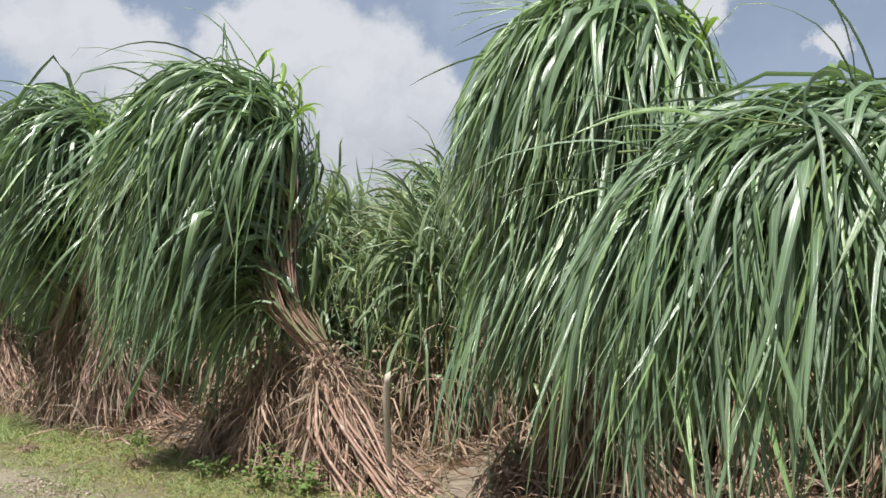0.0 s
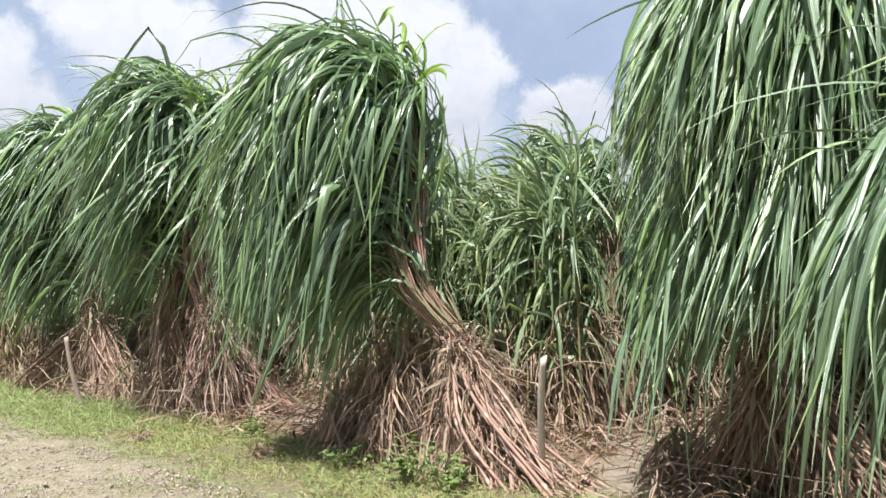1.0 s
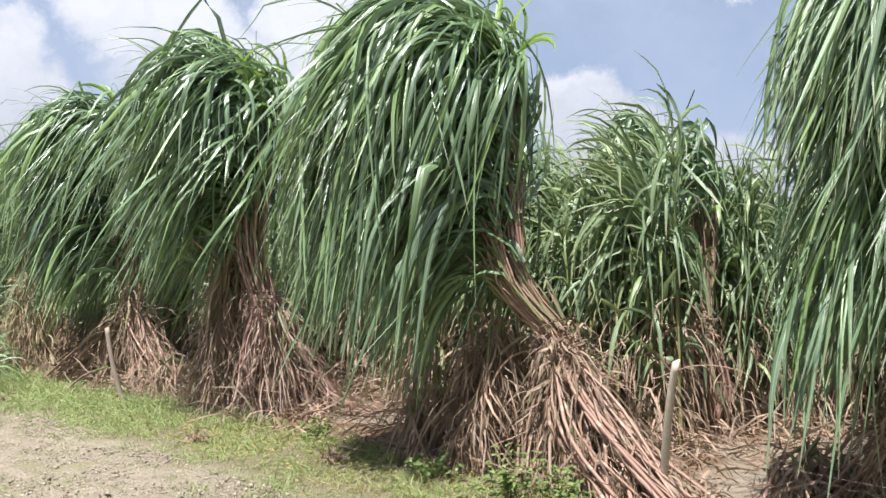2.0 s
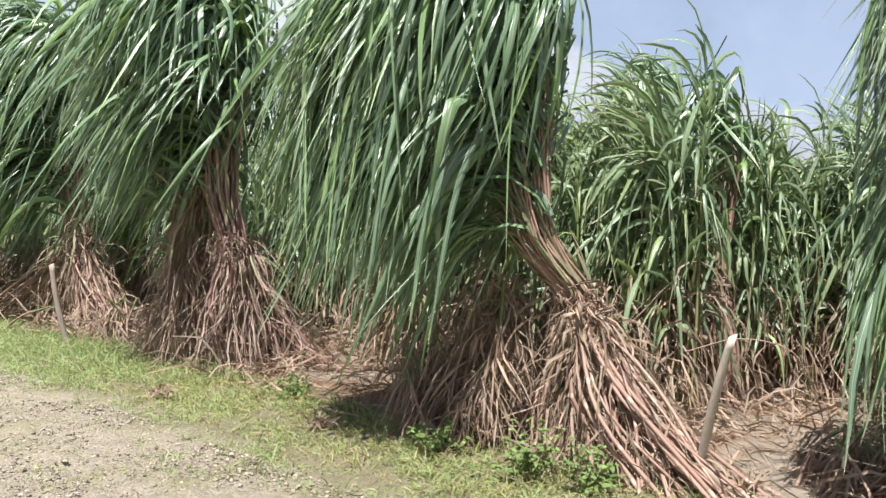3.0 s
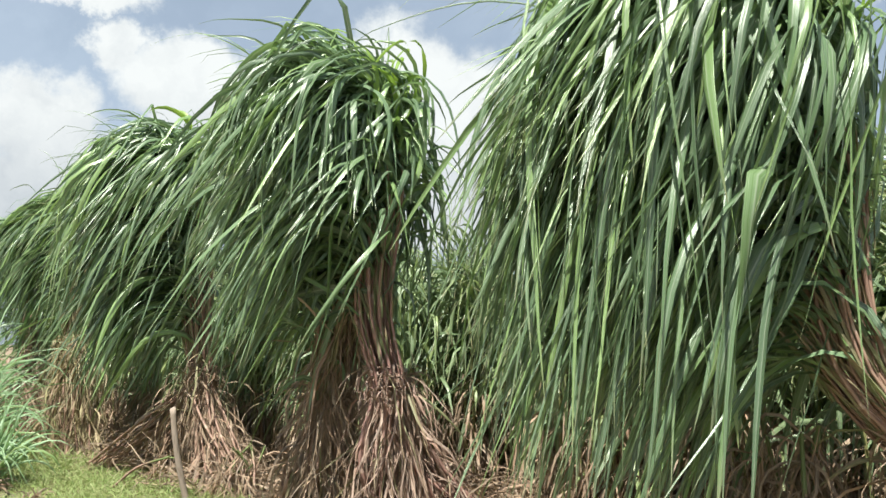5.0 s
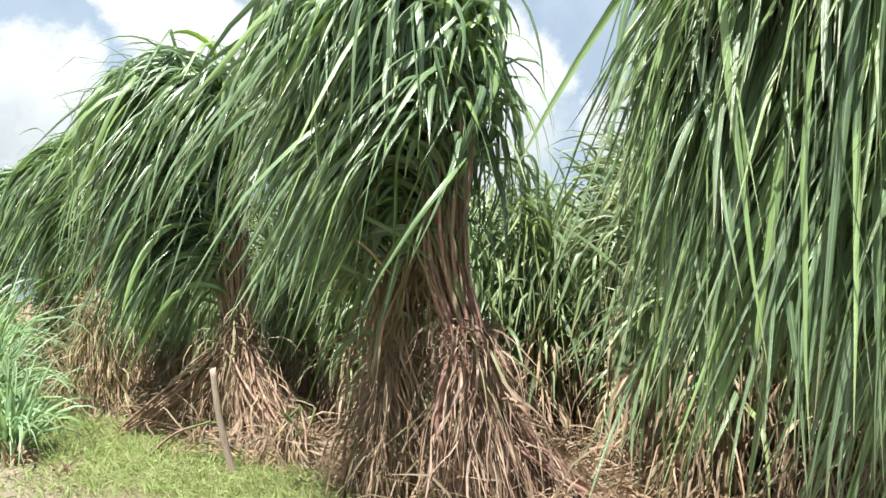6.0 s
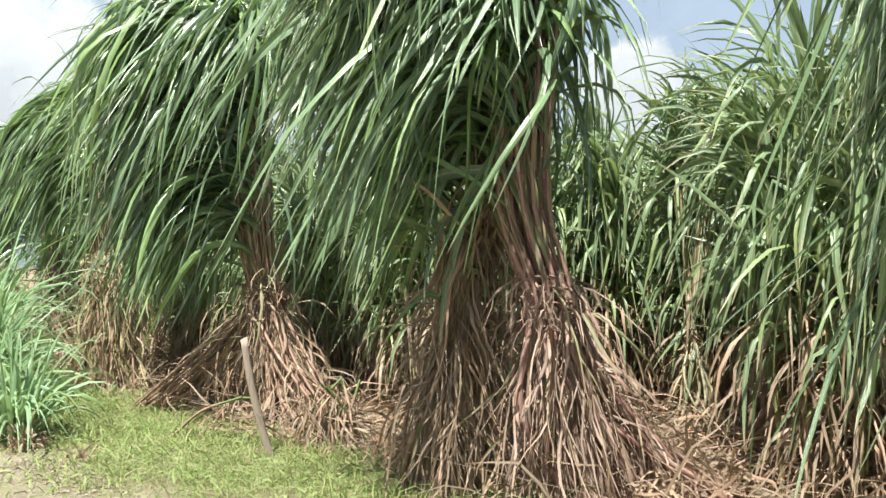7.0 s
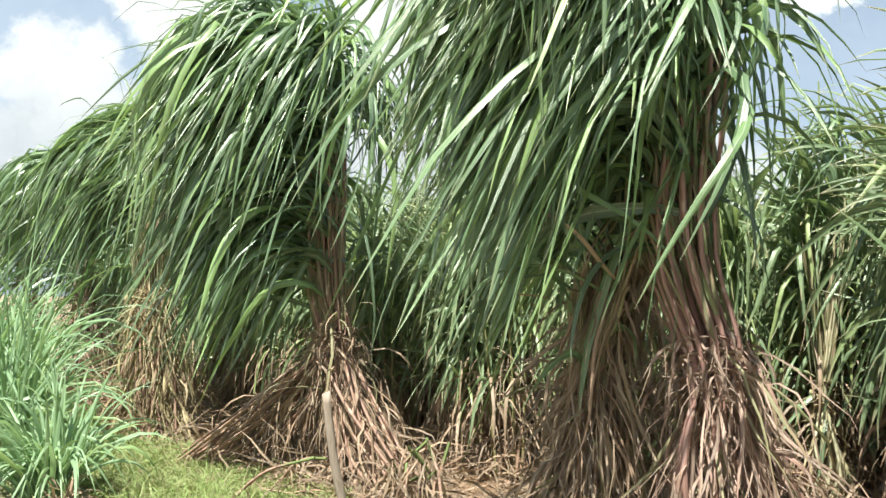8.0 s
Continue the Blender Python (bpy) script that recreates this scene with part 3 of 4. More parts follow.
cane_bundle("sugarcane bundle with reddish canes spread towards a post", (-1.13, 7.66, 0.98), (-1.5, 7.62, 1.5), (-1.64, 7.65, 2.6), (-1.85, 7.7, 3.08),
            [((-0.42, 6.95), 0.42), ((-0.65, 7.1), 0.45), ((-1.2, 7.5), 0.25)], 13, leaves=2500, single=120, hollow=0.15, first=0.485, straw=1400, reach=1.32, blade=0.8, wind=0.38, droop=1.6, tangle=1.4, bare=1.0, gap=0.12, dome=(-2.14, 1.03, 2.45, 1.15), deep=1.0)
cane_bundle("tall sugarcane bundle with bare brown stems above its binding", (-4.15, 9.93, 1.22), (-4.3, 9.93, 1.8), (-4.27, 9.9, 2.85), (-4.45, 9.8, 3.45),
            [((-3.75, 10.2), 0.32), ((-4.0, 10.1), 0.3), ((-3.2, 10.45), 0.18), ((-4.2, 10.05), 0.24)], 14, leaves=2350, single=130, hollow=0.78, straw=1250, reach=1.15, waist=0.145, gap=0.4, bare=2.2, vault=0.45, droop=1.2, tangle=1.25, pinch=(0.84, 0.52), canes=42, stout=1.4, stem=RED_STALK, trash=RED_STRAW, dome=(-4.6, 1.08, 2.8, 1.3))
cane_bundle("withered brown cane stool tied low and bent towards its tall neighbour", (-4.72, 10.1, 0.86), (-4.7, 10.1, 1.2), (-4.55, 10.08, 1.7), (-4.42, 10.05, 2.1),
            [((-4.95, 10.15), 0.3), ((-4.6, 10.2), 0.25)], 17, canes=18, leaves=70, single=0, spears=0, straw=1300, clad=0.72, waist=0.085, wrap=30, bare=0.9, reach=0.8, flop=0.12, over=(-0.1, 0, 0.1), dome=(-4.7, 0.9, 2.3, 0.8), group="withered stools")
cane_bundle("sugarcane bundle fanned out behind a leaning post", (-6.83, 12.2, 1.15), (-6.9, 12.2, 1.6), (-7.0, 12.15, 2.85), (-7.25, 12.05, 3.45),
            [((-6.5, 11.9), 0.3), ((-6.0, 11.75), 0.25), ((-8.2, 12.55), 0.3)], 15, leaves=1900, single=160, reach=1.2, droop=1.2, tangle=1.25, hollow=0.45, bare=1.3, dome=(-7.35, 1.22, 2.7, 1.45))
cane_bundle("upright straw-skirted sugarcane bundle", (-9.3, 13.55, 1.4), (-9.3, 13.55, 1.8), (-9.2, 13.7, 2.75), (-9.5, 13.9, 3.2),
            [((-9.6, 13.6), 0.3), ((-9.15, 13.4), 0.3)], 16, leaves=1900, single=120, straw=1700, clad=0.46, waist=0.17, wrap=22, bare=2.0, gap=0.32, dome=(-9.85, 1.3, 2.45, 1.12), deep=0.62, trash=GOLD_STRAW)

for seed, (x, y, high) in enumerate([(-12.0, 16.2, 0.0), (-14.6, 18.3, 0.1), (-17.4, 20.3, 0.0), (-20.5, 22.6, 0.1)]):
    cane_bundle("far sugarcane bundle along the green verge", (x, y, 1.3), (x, y, 1.7), (x + 0.05, y, 2.6), (x - 0.1, y - 0.1, 3.1 + high),
                [((x - 0.5, y + 0.2), 0.35), ((x + 0.4, y - 0.1), 0.35)], 30 + seed, canes=20, leaves=800, single=0, straw=600)
# slim clumps inside the field
cane_bundle("slim dark cane clump standing in the field edge", (-0.3, 10.0, 1.15), (-0.3, 10.0, 1.5), (-0.34, 9.98, 2.4), (-0.45, 9.9, 2.85),
            [((-0.25, 10.05), 0.15)], 41, canes=12, leaves=260, single=0, straw=50, group="slim clumps", reach=0.62, waist=0.06, lift=0.8, over=(-0.1, 0, 0.2), flop=0.1, dome=(-0.42, 0.45, 2.2, 1.0), deep=0.45, low=0.9)
cane_bundle("slim dark clump with a blown plume in the field edge", (0.22, 9.35, 1.05), (0.22, 9.35, 1.4), (0.2, 9.33, 2.15), (0.1, 9.3, 2.55),
            [((0.25, 9.4), 0.15)], 43, canes=12, leaves=260, single=0, straw=50, group="slim clumps", reach=0.62, waist=0.06, lift=0.8, over=(-0.1, 0, 0.2), flop=0.1, dome=(0.12, 0.42, 2.0, 0.95), deep=0.45, low=0.9)
cane_bundle("slim pale clump knotted low with straw", (-3.13, 12.07, 0.8), (-3.1, 12.07, 1.25), (-3.06, 12.07, 2.15), (-3.1, 12.02, 2.65),
            [((-2.98, 12.05), 0.26), ((-3.3, 12.1), 0.15)], 42, canes=8, leaves=110, single=0, straw=60, wrap=14, group="slim clumps", reach=0.6, waist=0.03, lift=0.8, over=(-0.1, 0, 0.2), flop=0.1, dome=(-3.1, 0.4, 2.0, 0.95), deep=0.4, low=1.3, stem=PALE_STALK, trash=GOLD_STRAW)


# ---- the standing field ----
def cane_plant(seed):
    """A stool of upright canes: a few stems, arching leaves above, withered leaves below."""
    rng = np.random.default_rng(seed)
    p = thing("cane_plant", (0, 0, -50), "standing green sugarcane plant with withered lower leaves", "sugarcane", "standing cane plants")
    n = int(rng.integers(6, 9))
    foot = disc(rng, n, 0.16)
    high = rand(rng, 1.75, 2.35, n)
    top = foot * 1.3 + disc(rng, n, 0.15) + np.array([-0.12, -0.03, 0])
    top[:, 2] = high
    mid = foot * 1.2 + (top - foot) * 0.35
    mid[:, 2] = high * 0.45
    foot[:, 2] = -0.03
    lines = spline(np.stack([foot, mid, top], 1), 12)
    for i in range(n):
        part("stalk", tubes(lines[i : i + 1], np.linspace(0.013, 0.008, 12)[None], 5), GREEN_STALK, p)
    m = n * 27
    which, s = rng.integers(0, n, m), 0.22 + 0.78 * np.sqrt(rand(rng, 0.0, 1.0, m))
    at = lines[which, (s * 11).astype(int)]
    out = unit(disc(rng, m, 1) + np.array([-0.25, -0.1, 0]))
    up = (0.9 + 1.1 * s)[:, None] * np.array([0, 0, 1.0])
    stiff = rng.random(m) < 0.28
    hang = bend(at, out * np.where(stiff, 0.5, 0.3)[:, None] + up, rand(rng, 0.45, 1.05, m), np.array([-0.1, 0, -1.0]) + rng.normal(0, 0.2, (m, 3)), np.where(stiff, rand(rng, 0.4, 1.8, m), rand(rng, 4.5, 11.0, m)), 8, rng, 1.0, 0.3)
    hang = hang[hang[:, -1, 2] > rand(rng, -0.1, 0.85, m)]
    m = len(hang)
    hang = ribbons(hang, 0.016 + 0.032 * rng.random(m) ** 1.1, rng, 0.25, 1.8)
    m = n * 9
    which = rng.integers(0, n, m)
    at = lines[which, rng.integers(9, 12, m)]
    plume = bend(at, disc(rng, m, 0.32) + np.array([-0.15, 0, 1.3]), rand(rng, 0.4, 0.85, m), np.array([-0.9, -0.1, -0.7]), rand(rng, 0.6, 2.2, m), 6, rng, 0.5, 0.1)
    plume = ribbons(plume, rand(rng, 0.016, 0.042, m), rng)
    part("leaves", joined([hang, plume]), FIELD_LEAF, p, "hanging green leaves and a wind-blown crown", "stuff")
    m = n * 36
    which, s = rng.integers(0, n, m), rand(rng, 0.03, 0.62, m)
    at = lines[which, (s * 11).astype(int)]
    path = bend(at, unit(disc(rng, m, 1)) + rng.normal(0, 0.3, (m, 3)), np.minimum(rand(rng, 0.3, 0.8, m), at[:, 2] + 0.15), np.array([0, 0, -1.0]), rand(rng, 2.0, 4.5, m), 5, rng, 0.8)
    path[..., 2] = np.maximum(path[..., 2], 0.012)
    part("dry_leaves", ribbons(path, 0.005 + 0.026 * rng.random(m) ** 1.6, rng, 0.3, 2.5, flat=True), STRAW, p, "withered hanging leaves", "stuff")
    return p


def build_field():
    rng = np.random.default_rng(7)
    stools = [cane_plant(100 + i) for i in range(9)]
    spots = []
    for row, n in enumerate((1.45, 2.1, 2.75, 3.4, 4.1)):
        for s in np.arange(-6.5, 17, 0.46):
            s2, n2 = s + rng.uniform(-0.16, 0.16), n + rng.uniform(-0.16, 0.16)
            if row == 0 and rng.random() < (0.45 if s2 < 2 else 0.2):
                continue
            if n2 < 2.9 and -1.75 < s2 < -0.2:
                continue
            if n2 < 2.75 and abs(s2 - 4.3 - (n2 - 2.4) * 0.5) < 0.5:
                continue
            spots.append((s2, n2))
    for i, (s, n) in enumerate(spots):
        m = Matrix.Translation(spot(s, n)) @ Matrix.Rotation(rng.normal(0, 0.7), 4, "Z")
        q = stools[i % len(stools)]
        size = rng.uniform(0.9, 1.1) * (1.12 if 1.2 < s < 4.0 else 1.02)
        made = q if i < len(stools) else copy_thing(q, m)
        made.matrix_basis = m
        made.scale = (size, size, size)
    # farther rows: tops and stems joined
    m = 5200
    s, n = rand(rng, -9, 24, m), 4.6 + 11 * rand(rng, 0, 1, m) ** 1.4
    foot = np.array(ORIGIN) + s[:, None] * np.array(ALONG) + n[:, None] * np.array(ACROSS)
    high = rand(rng, 1.7, 2.4, m)
    top = foot + rng.normal(0, 0.12, (m, 3)) * np.array([1, 1, 0])
    top[:, 2] = high
    lines = np.stack([foot, (foot + top) / 2, top], 1)
    stems = tubes(lines, np.full((m, 3), 0.012), 3)
    count = 9
    which = np.repeat(np.arange(m), count)
    f = np.sqrt(rand(rng, 0.12, 1.0, m * count))[:, None]
    at = foot[which] + (top - foot)[which] * f
    out = unit(disc(rng, m * count, 1) + np.array([-0.3, -0.05, 0]))
    path = bend(at, out * 0.45 + (0.7 + 1.0 * f) * np.array([0, 0, 1.0]), rand(rng, 0.7, 1.4, m * count), np.array([-0.25, 0, -1.0]), rand(rng, 2.2, 8.0, m * count), 5, rng, 0.7)
    tops = ribbons(path, rand(rng, 0.028, 0.05, m * count), rng, flat=True)
    field = thing("cane_field", (0, 0, 0), "dense green sugarcane field behind the bundles", "sugarcane", kind="stuff")
    part("field_stalks", stems, GREEN_STALK, field, kind="stuff")
    part("field_leaves", tops, FIELD_LEAF, field, kind="stuff")


build_field()


# ---- fence ----
def fence_post(foot, head, thick, seed, label, wood=WOOD):
    rng = np.random.default_rng(seed)
    foot, head = np.array(foot), np.array(head)
    p = thing("fence_post", foot, label, "post", "fence posts")
    m, c = 16, 12
    a = np.linspace(0, 2 * np.pi, c, endpoint=False)
    v = []
    for i in range(m):
        f = i / (m - 1)
        mid = (head - foot) * f + np.array([0.012 * math.sin(f * 5 + seed), 0.01 * math.cos(f * 4), -0.12 * (1 - f)])
        r = thick * (1.08 - 0.2 * f) * (1 + 0.12 * np.exp(-((f - 0.45) / 0.03) ** 2) + 0.1 * np.exp(-((f - 0.75) / 0.03) ** 2))
        ring = r * (1 + 0.07 * np.sin(3 * a + seed) + rng.normal(0, 0.02, c))
        v.append(mid + np.stack([np.cos(a) * ring, np.sin(a) * ring, (0.012 * np.cos(a) if i == m - 1 else 0 * a)], -1))
    v = np.concatenate(v)
    b = bmesh.new()
    vs = [b.verts.new(x) for x in v]
    for i in range(m - 1):
        for j in range(c):
            b.faces.new((vs[i * c + j], vs[i * c + (j + 1) % c], vs[(i + 1) * c + (j + 1) % c], vs[(i + 1) * c + j])).smooth = True
    b.faces.new(vs[-c:])
    b.faces.new(vs[:c][::-1])
    me = bpy.data.meshes.new("pole")
    b.to_mesh(me)
    b.free()
    part("pole", me, wood, p)
    return p


fence_post((-0.51, 7.22, 0), (-0.465, 6.69, 0.95), 0.025, 1, "pale crooked wooden fence post leaning beside cane stems", PALE_WOOD)
fence_post((-6.24, 10.93, 0), (-6.38, 10.75, 0.88), 0.029, 2, "grey weathered wooden fence post leaning in grass")
fence_post((2.9, 4.4, 0), (2.85, 4.35, 0.95), 0.035, 3, "grey wooden fence post below hanging leaves")
fence_post((-12.2, 15.2, 0), (-12.25, 15.25, 0.9), 0.035, 4, "far grey wooden fence post")


def fence_wire(points, label):
    w = thing("fence_wire", points[0], label, "wire", "fence wires")
    o = np.array(points[0])
    for a, b in zip(points, points[1:]):
        f = np.linspace(0, 1, 24)[:, None]
        line = (np.array(a) - o) * (1 - f) + (np.array(b) - o) * f
        line[:, 2] -= 0.07 * 4 * (f * (1 - f))[:, 0]
        part("strand", tubes(line[None], np.full((1, 24), 0.0016), 5), WIRE, w)


def wire_material():
    m, k = material("rusty_wire")
    c = k.mix(k.noise(k.add("ShaderNodeTexCoord").outputs["Object"], 20.0, 3.0), (0.24, 0.20, 0.17), (0.20, 0.13, 0.09))
    finish(k, principled(k, c, 0.5))
    return m


WIRE = wire_material()
fence_wire([(2.88, 4.38, 0.42), (-0.49, 6.98, 0.42), (-6.36, 10.85, 0.33), (-12.2, 15.2, 0.36)], "thin rusty fence wire sagging between posts")


# ---- verge: grass, weeds, litter, clods ----
def blades(name, label, seed, count, spread, size, width, mat, lean=0.5):
    rng = np.random.default_rng(seed)
    s, n = spread(rng, count)
    at = np.array(ORIGIN) + s[:, None] * np.array(ALONG) + n[:, None] * np.array(ACROSS)
    at[:, 2] = -0.015
    aim = unit(disc(rng, count, 1)) * lean * rand(rng, 0.3, 1.6, count)[:, None] + np.array([-0.1, 0, 1.0])
    tuft = np.array([0.75 + 0.9 * noise.noise(Vector((a * 4.5, b * 4.5, seed))) for a, b in zip(s, n)])
    path = bend(at, aim, rand(rng, *size, count) * np.clip(tuft, 0.3, 1.5), np.array([-0.2, 0, -1.0]), rand(rng, 0.8, 2.6, count), 3, rng, 0.6)
    me = mesh_from(name, *ribbons(path, rand(rng, *width, count), rng, flat=True))
    me.materials.append(mat)
    return tagged(new(name, me), label, "grass", kind="stuff")


def verge(rng, count):
    s = rand(rng, -3.5, 14, count)
    n = 0.1 - 2.2 * rng.beta(1.2, 2.0, count)
    keep = np.array([noise.noise(Vector((a * 1.3, b * 1.9, 3.0))) for a, b in zip(s, n)])
    n = np.where(keep < -0.12, n * 0.55, n)
    return s, n


def verge_far(rng, count):
    return rand(rng, 6, 26, count), -0.1 - 2.6 * rng.beta(1.2, 1.4, count)


def lush(rng, count):
    s = rand(rng, 3.6, 12, count)
    return s, 0.0 - 1.6 * rng.beta(1.2, 1.5, count)


blades("verge_grass", "short bright green and straw-tipped verge grass", 51, 34000, verge, (0.04, 0.22), (0.003, 0.008), GRASS_BLADE)
blades("verge_grass", "longer soft green grass on the shaded verge", 57, 15000, lush, (0.10, 0.34), (0.003, 0.008), GRASS_BLADE, 0.6)
blades("dry_grass", "straw-coloured dry grass among the verge", 56, 6500, verge, (0.05, 0.28), (0.002, 0.007), STRAW, 1.1)
blades("verge_grass", "bright green verge grass farther along the cane", 52, 9000, verge_far, (0.12, 0.36), (0.006, 0.013), GRASS_BLADE)


def sunny(rng, count):
    s = rand(rng, -2.2, 4.8, count)
    return s, -0.05 - 1.3 * rng.beta(1.4, 1.6, count)


blades("verge_grass", "low yellowish-green grass along the sunny verge", 58, 11000, sunny, (0.06, 0.2), (0.003, 0.009), YELLOW_GRASS, 0.9)


def track(rng, count):
    """Thin tufts scattered over the bare track."""
    tufts = rand(rng, -2.5, 13, 900), -1.3 - 2.6 * rand(rng, 0, 1, 900) ** 1.7
    pick = rng.integers(0, 900, count)
    return tufts[0][pick] + rng.normal(0, 0.09, count), tufts[1][pick] + rng.normal(0, 0.07, count)


blades("track_grass", "thin low tufts of grass on the bare track", 53, 26000, track, (0.015, 0.07), (0.003, 0.008), GRASS_BLADE, 0.9)


def litter(rng, count):
    s, n = rand(rng, -4.5, 15, count), rand(rng, -0.3, 4.2, count)
    return np.where((np.abs(s + 1.15) < 0.55) & (rng.random(count) < 0.35), s + 5.0, s), n


def leaf_litter(seed, count):
    rng = np.random.default_rng(seed)
    s, n = litter(rng, count)
    at = np.array(ORIGIN) + s[:, None] * np.array(ALONG) + n[:, None] * np.array(ACROSS)
    at[:, 2] = 0.02 + 0.16 * rand(rng, 0, 1, count) ** 2 * np.clip(n + 0.6, 0, 1)
    path = bend(at, disc(rng, count, 1) + np.array([0, 0, 0.3]), rand(rng, 0.2, 0.8, count), np.array([0, 0, -1.0]), rand(rng, 0.3, 1.5, count), 5, rng, 1.2)
    path[..., 2] = np.maximum(path[..., 2], 0.012)
    me = mesh_from("leaf_litter", *ribbons(path, rand(rng, 0.005, 0.022, count), rng, 0.3, 2.5, flat=True))
    me.materials.append(STRAW)
    tagged(new("leaf_litter", me), "brown withered cane leaves littering the field floor", "leaf litter", kind="stuff")


leaf_litter(54, 11000)


def clods(seed, count):
    """Crumbs and lumps of dry earth on the track."""
    rng = np.random.default_rng(seed)
    b = bmesh.new()
    bmesh.ops.create_icosphere(b, subdivisions=1, radius=1.0)
    v = np.array([x.co[:] for x in b.verts])
    f = np.array([[x.index for x in q.verts] for q in b.faces])
    b.free()
    s, n = rand(rng, -3, 9, count), -1.55 - 2.6 * rand(rng, 0, 1, count) ** 1.3
    at = np.array(ORIGIN) + s[:, None] * np.array(ALONG) + n[:, None] * np.array(ACROSS)
    size = 0.004 + 0.012 * rand(rng, 0, 1, count) ** 5
    shape = v[None] * (1 + rng.normal(0, 0.45, (count, len(v), 1))) * size[:, None, None] * rng.uniform(0.6, 1.3, (count, 1, 3)) * np.array([1, 1, 0.5])
    verts = (at[:, None] + shape).reshape(-1, 3)
    tris = (f[None] + (np.arange(count) * len(v))[:, None, None]).reshape(-1, 3)
    me = mesh_from("earth_clods", verts, tris, smooth=False)
    me.materials.append(CLOD)
    tagged(new("earth_clods", me), "crumbled dry grey-brown earth clods on the track", "clods", kind="stuff")


def clod_material():
    m, k = material("clod")
    geo = k.add("ShaderNodeNewGeometry")
    place = k.add("ShaderNodeTexCoord").outputs["Object"]
    c = k.mix(geo.outputs["Random Per Island"], (0.24, 0.20, 0.145), (0.46, 0.40, 0.305))
    c = k.mix(k.ramp(k.noise(place, 60.0, 4.0), 0.4, 0.7, 0.0, 0.5), c, (0.30, 0.26, 0.20))
    finish(k, principled(k, c, 0.95, bump(k, k.noise(place, 120.0, 4.0), 0.6, 0.01), 0.1))
    return m


CLOD = clod_material()
clods(55, 32000)


def weed(place, seed, count, wide, high, label):
    """A low broad-leaved weed: forking stems with many small oval leaves."""
    rng = np.random.default_rng(seed)
    w = thing("weed", place, label, "weed", "broad-leaved weeds")
    stems = 16
    line = bend(disc(rng, stems, 0.08), disc(rng, stems, 1.2) + np.array([0, 0, 0.9]), rand(rng, 0.6, 1.0, stems) * high * 1.4, np.array([0, 0, 0.2]), 0.5, 7, rng, 1.2)
    line[..., :2] *= wide
    line[..., 2] = np.maximum(line[..., 2], 0.01)
    for i in range(stems):
        part("stem", tubes(line[i : i + 1], np.linspace(0.004, 0.002, 8)[None], 4), GREEN_STALK, w)
    which, s = rng.integers(0, stems, count), rng.integers(2, 8, count)
    at = line[which, s]
    path = bend(at, unit(disc(rng, count, 1)) + np.array([0, 0, 0.35]), rand(rng, 0.025, 0.06, count), np.array([0, 0, -1.0]), rand(rng, 0.4, 1.6, count), 4, rng, 0.4)
    part("leaves", ribbons(path, rand(rng, 0.014, 0.03, count), rng, 0.15, 0.3, belly=0.45), WEED_LEAF, w, "small oval green leaves", "stuff")


weed((-1.45, 7.12, 0), 61, 300, 0.8, 0.3, "low broad-leaved green weed before the dry cane skirt")
weed((-1.15, 6.95, 0), 62, 260, 0.9, 0.25, "low broad-leaved green weed beside cane stems")
weed((-2.0, 7.55, 0), 63, 200, 1.0, 0.18, "small creeping green weed in the verge")
weed((0.75, 6.75, 0), 64, 160, 0.8, 0.22, "small green weed at a bundle's foot")
weed((-3.3, 8.95, 0), 65, 180, 1.0, 0.16, "small yellowish-green weed in the verge")


YOUNG_SHAPES = []
for me in leaf_variants(10, 9):
    me.materials.clear()
    me.materials.append(YOUNG_LEAF)
    YOUNG_SHAPES.append(me)


def grass_clump(place, seed, high, wide, count, label):
    """A fresh clump of tall cane grass: blades rising from one foot and arching over."""
    rng = np.random.default_rng(seed)
    g = thing("grass_clump", place, label, "grass", "fresh grass clumps")
    at = disc(rng, count, wide * 0.45)
    aim = at * 1.1 / wide + disc(rng, count, 0.35) + np.array([-0.05, 0, 1.0])
    path = bend(at, aim, rand(rng, 0.55, 1.25, count) * high, np.array([-0.15, 0, -1.0]), rand(rng, 0.7, 2.8, count), 8, rng, 0.3)
    part("tuft", ribbons(path, rand(rng, 0.016, 0.042, count), rng), YOUNG_LEAF, g, "dense tuft of fresh blades", "stuff")
    for i in range(50):
        p = disc(rng, 1, wide * 0.35)[0]
        ob = part("blade", YOUNG_SHAPES[i % len(YOUNG_SHAPES)], YOUNG_LEAF, g)
        size = high * rng.uniform(0.5, 0.75)
        ob.location, ob.scale, ob.rotation_euler = (p[0], p[1], rng.uniform(0, 0.3) * high), (size * 0.6, size * 0.6, size), (0, -0.5, rng.uniform(0, 6.3))


grass_clump((-8.6, 11.1, 0), 71, 0.95, 0.36, 170, "fresh bright green clump of tall cane grass on the verge")
grass_clump((-9.75, 11.9, 0), 76, 1.6, 0.55, 210, "fresh pale green clump of broad-bladed cane grass")
grass_clump((-10.55, 12.6, 0), 72, 2.05, 0.75, 230, "tall bluish-green clump of cane grass on the verge")
grass_clump((-11.4, 13.3, 0), 73, 2.0, 0.8, 320, "tall bluish-green clump of cane grass farther along")

grass_clump((-12.6, 14.1, 0), 74, 1.9, 0.9, 320, "tall bluish-green clump of cane grass far along the verge")
grass_clump((-13.6, 15.6, 0), 75, 1.9, 0.9, 320, "tall green clump of cane grass far along the verge")


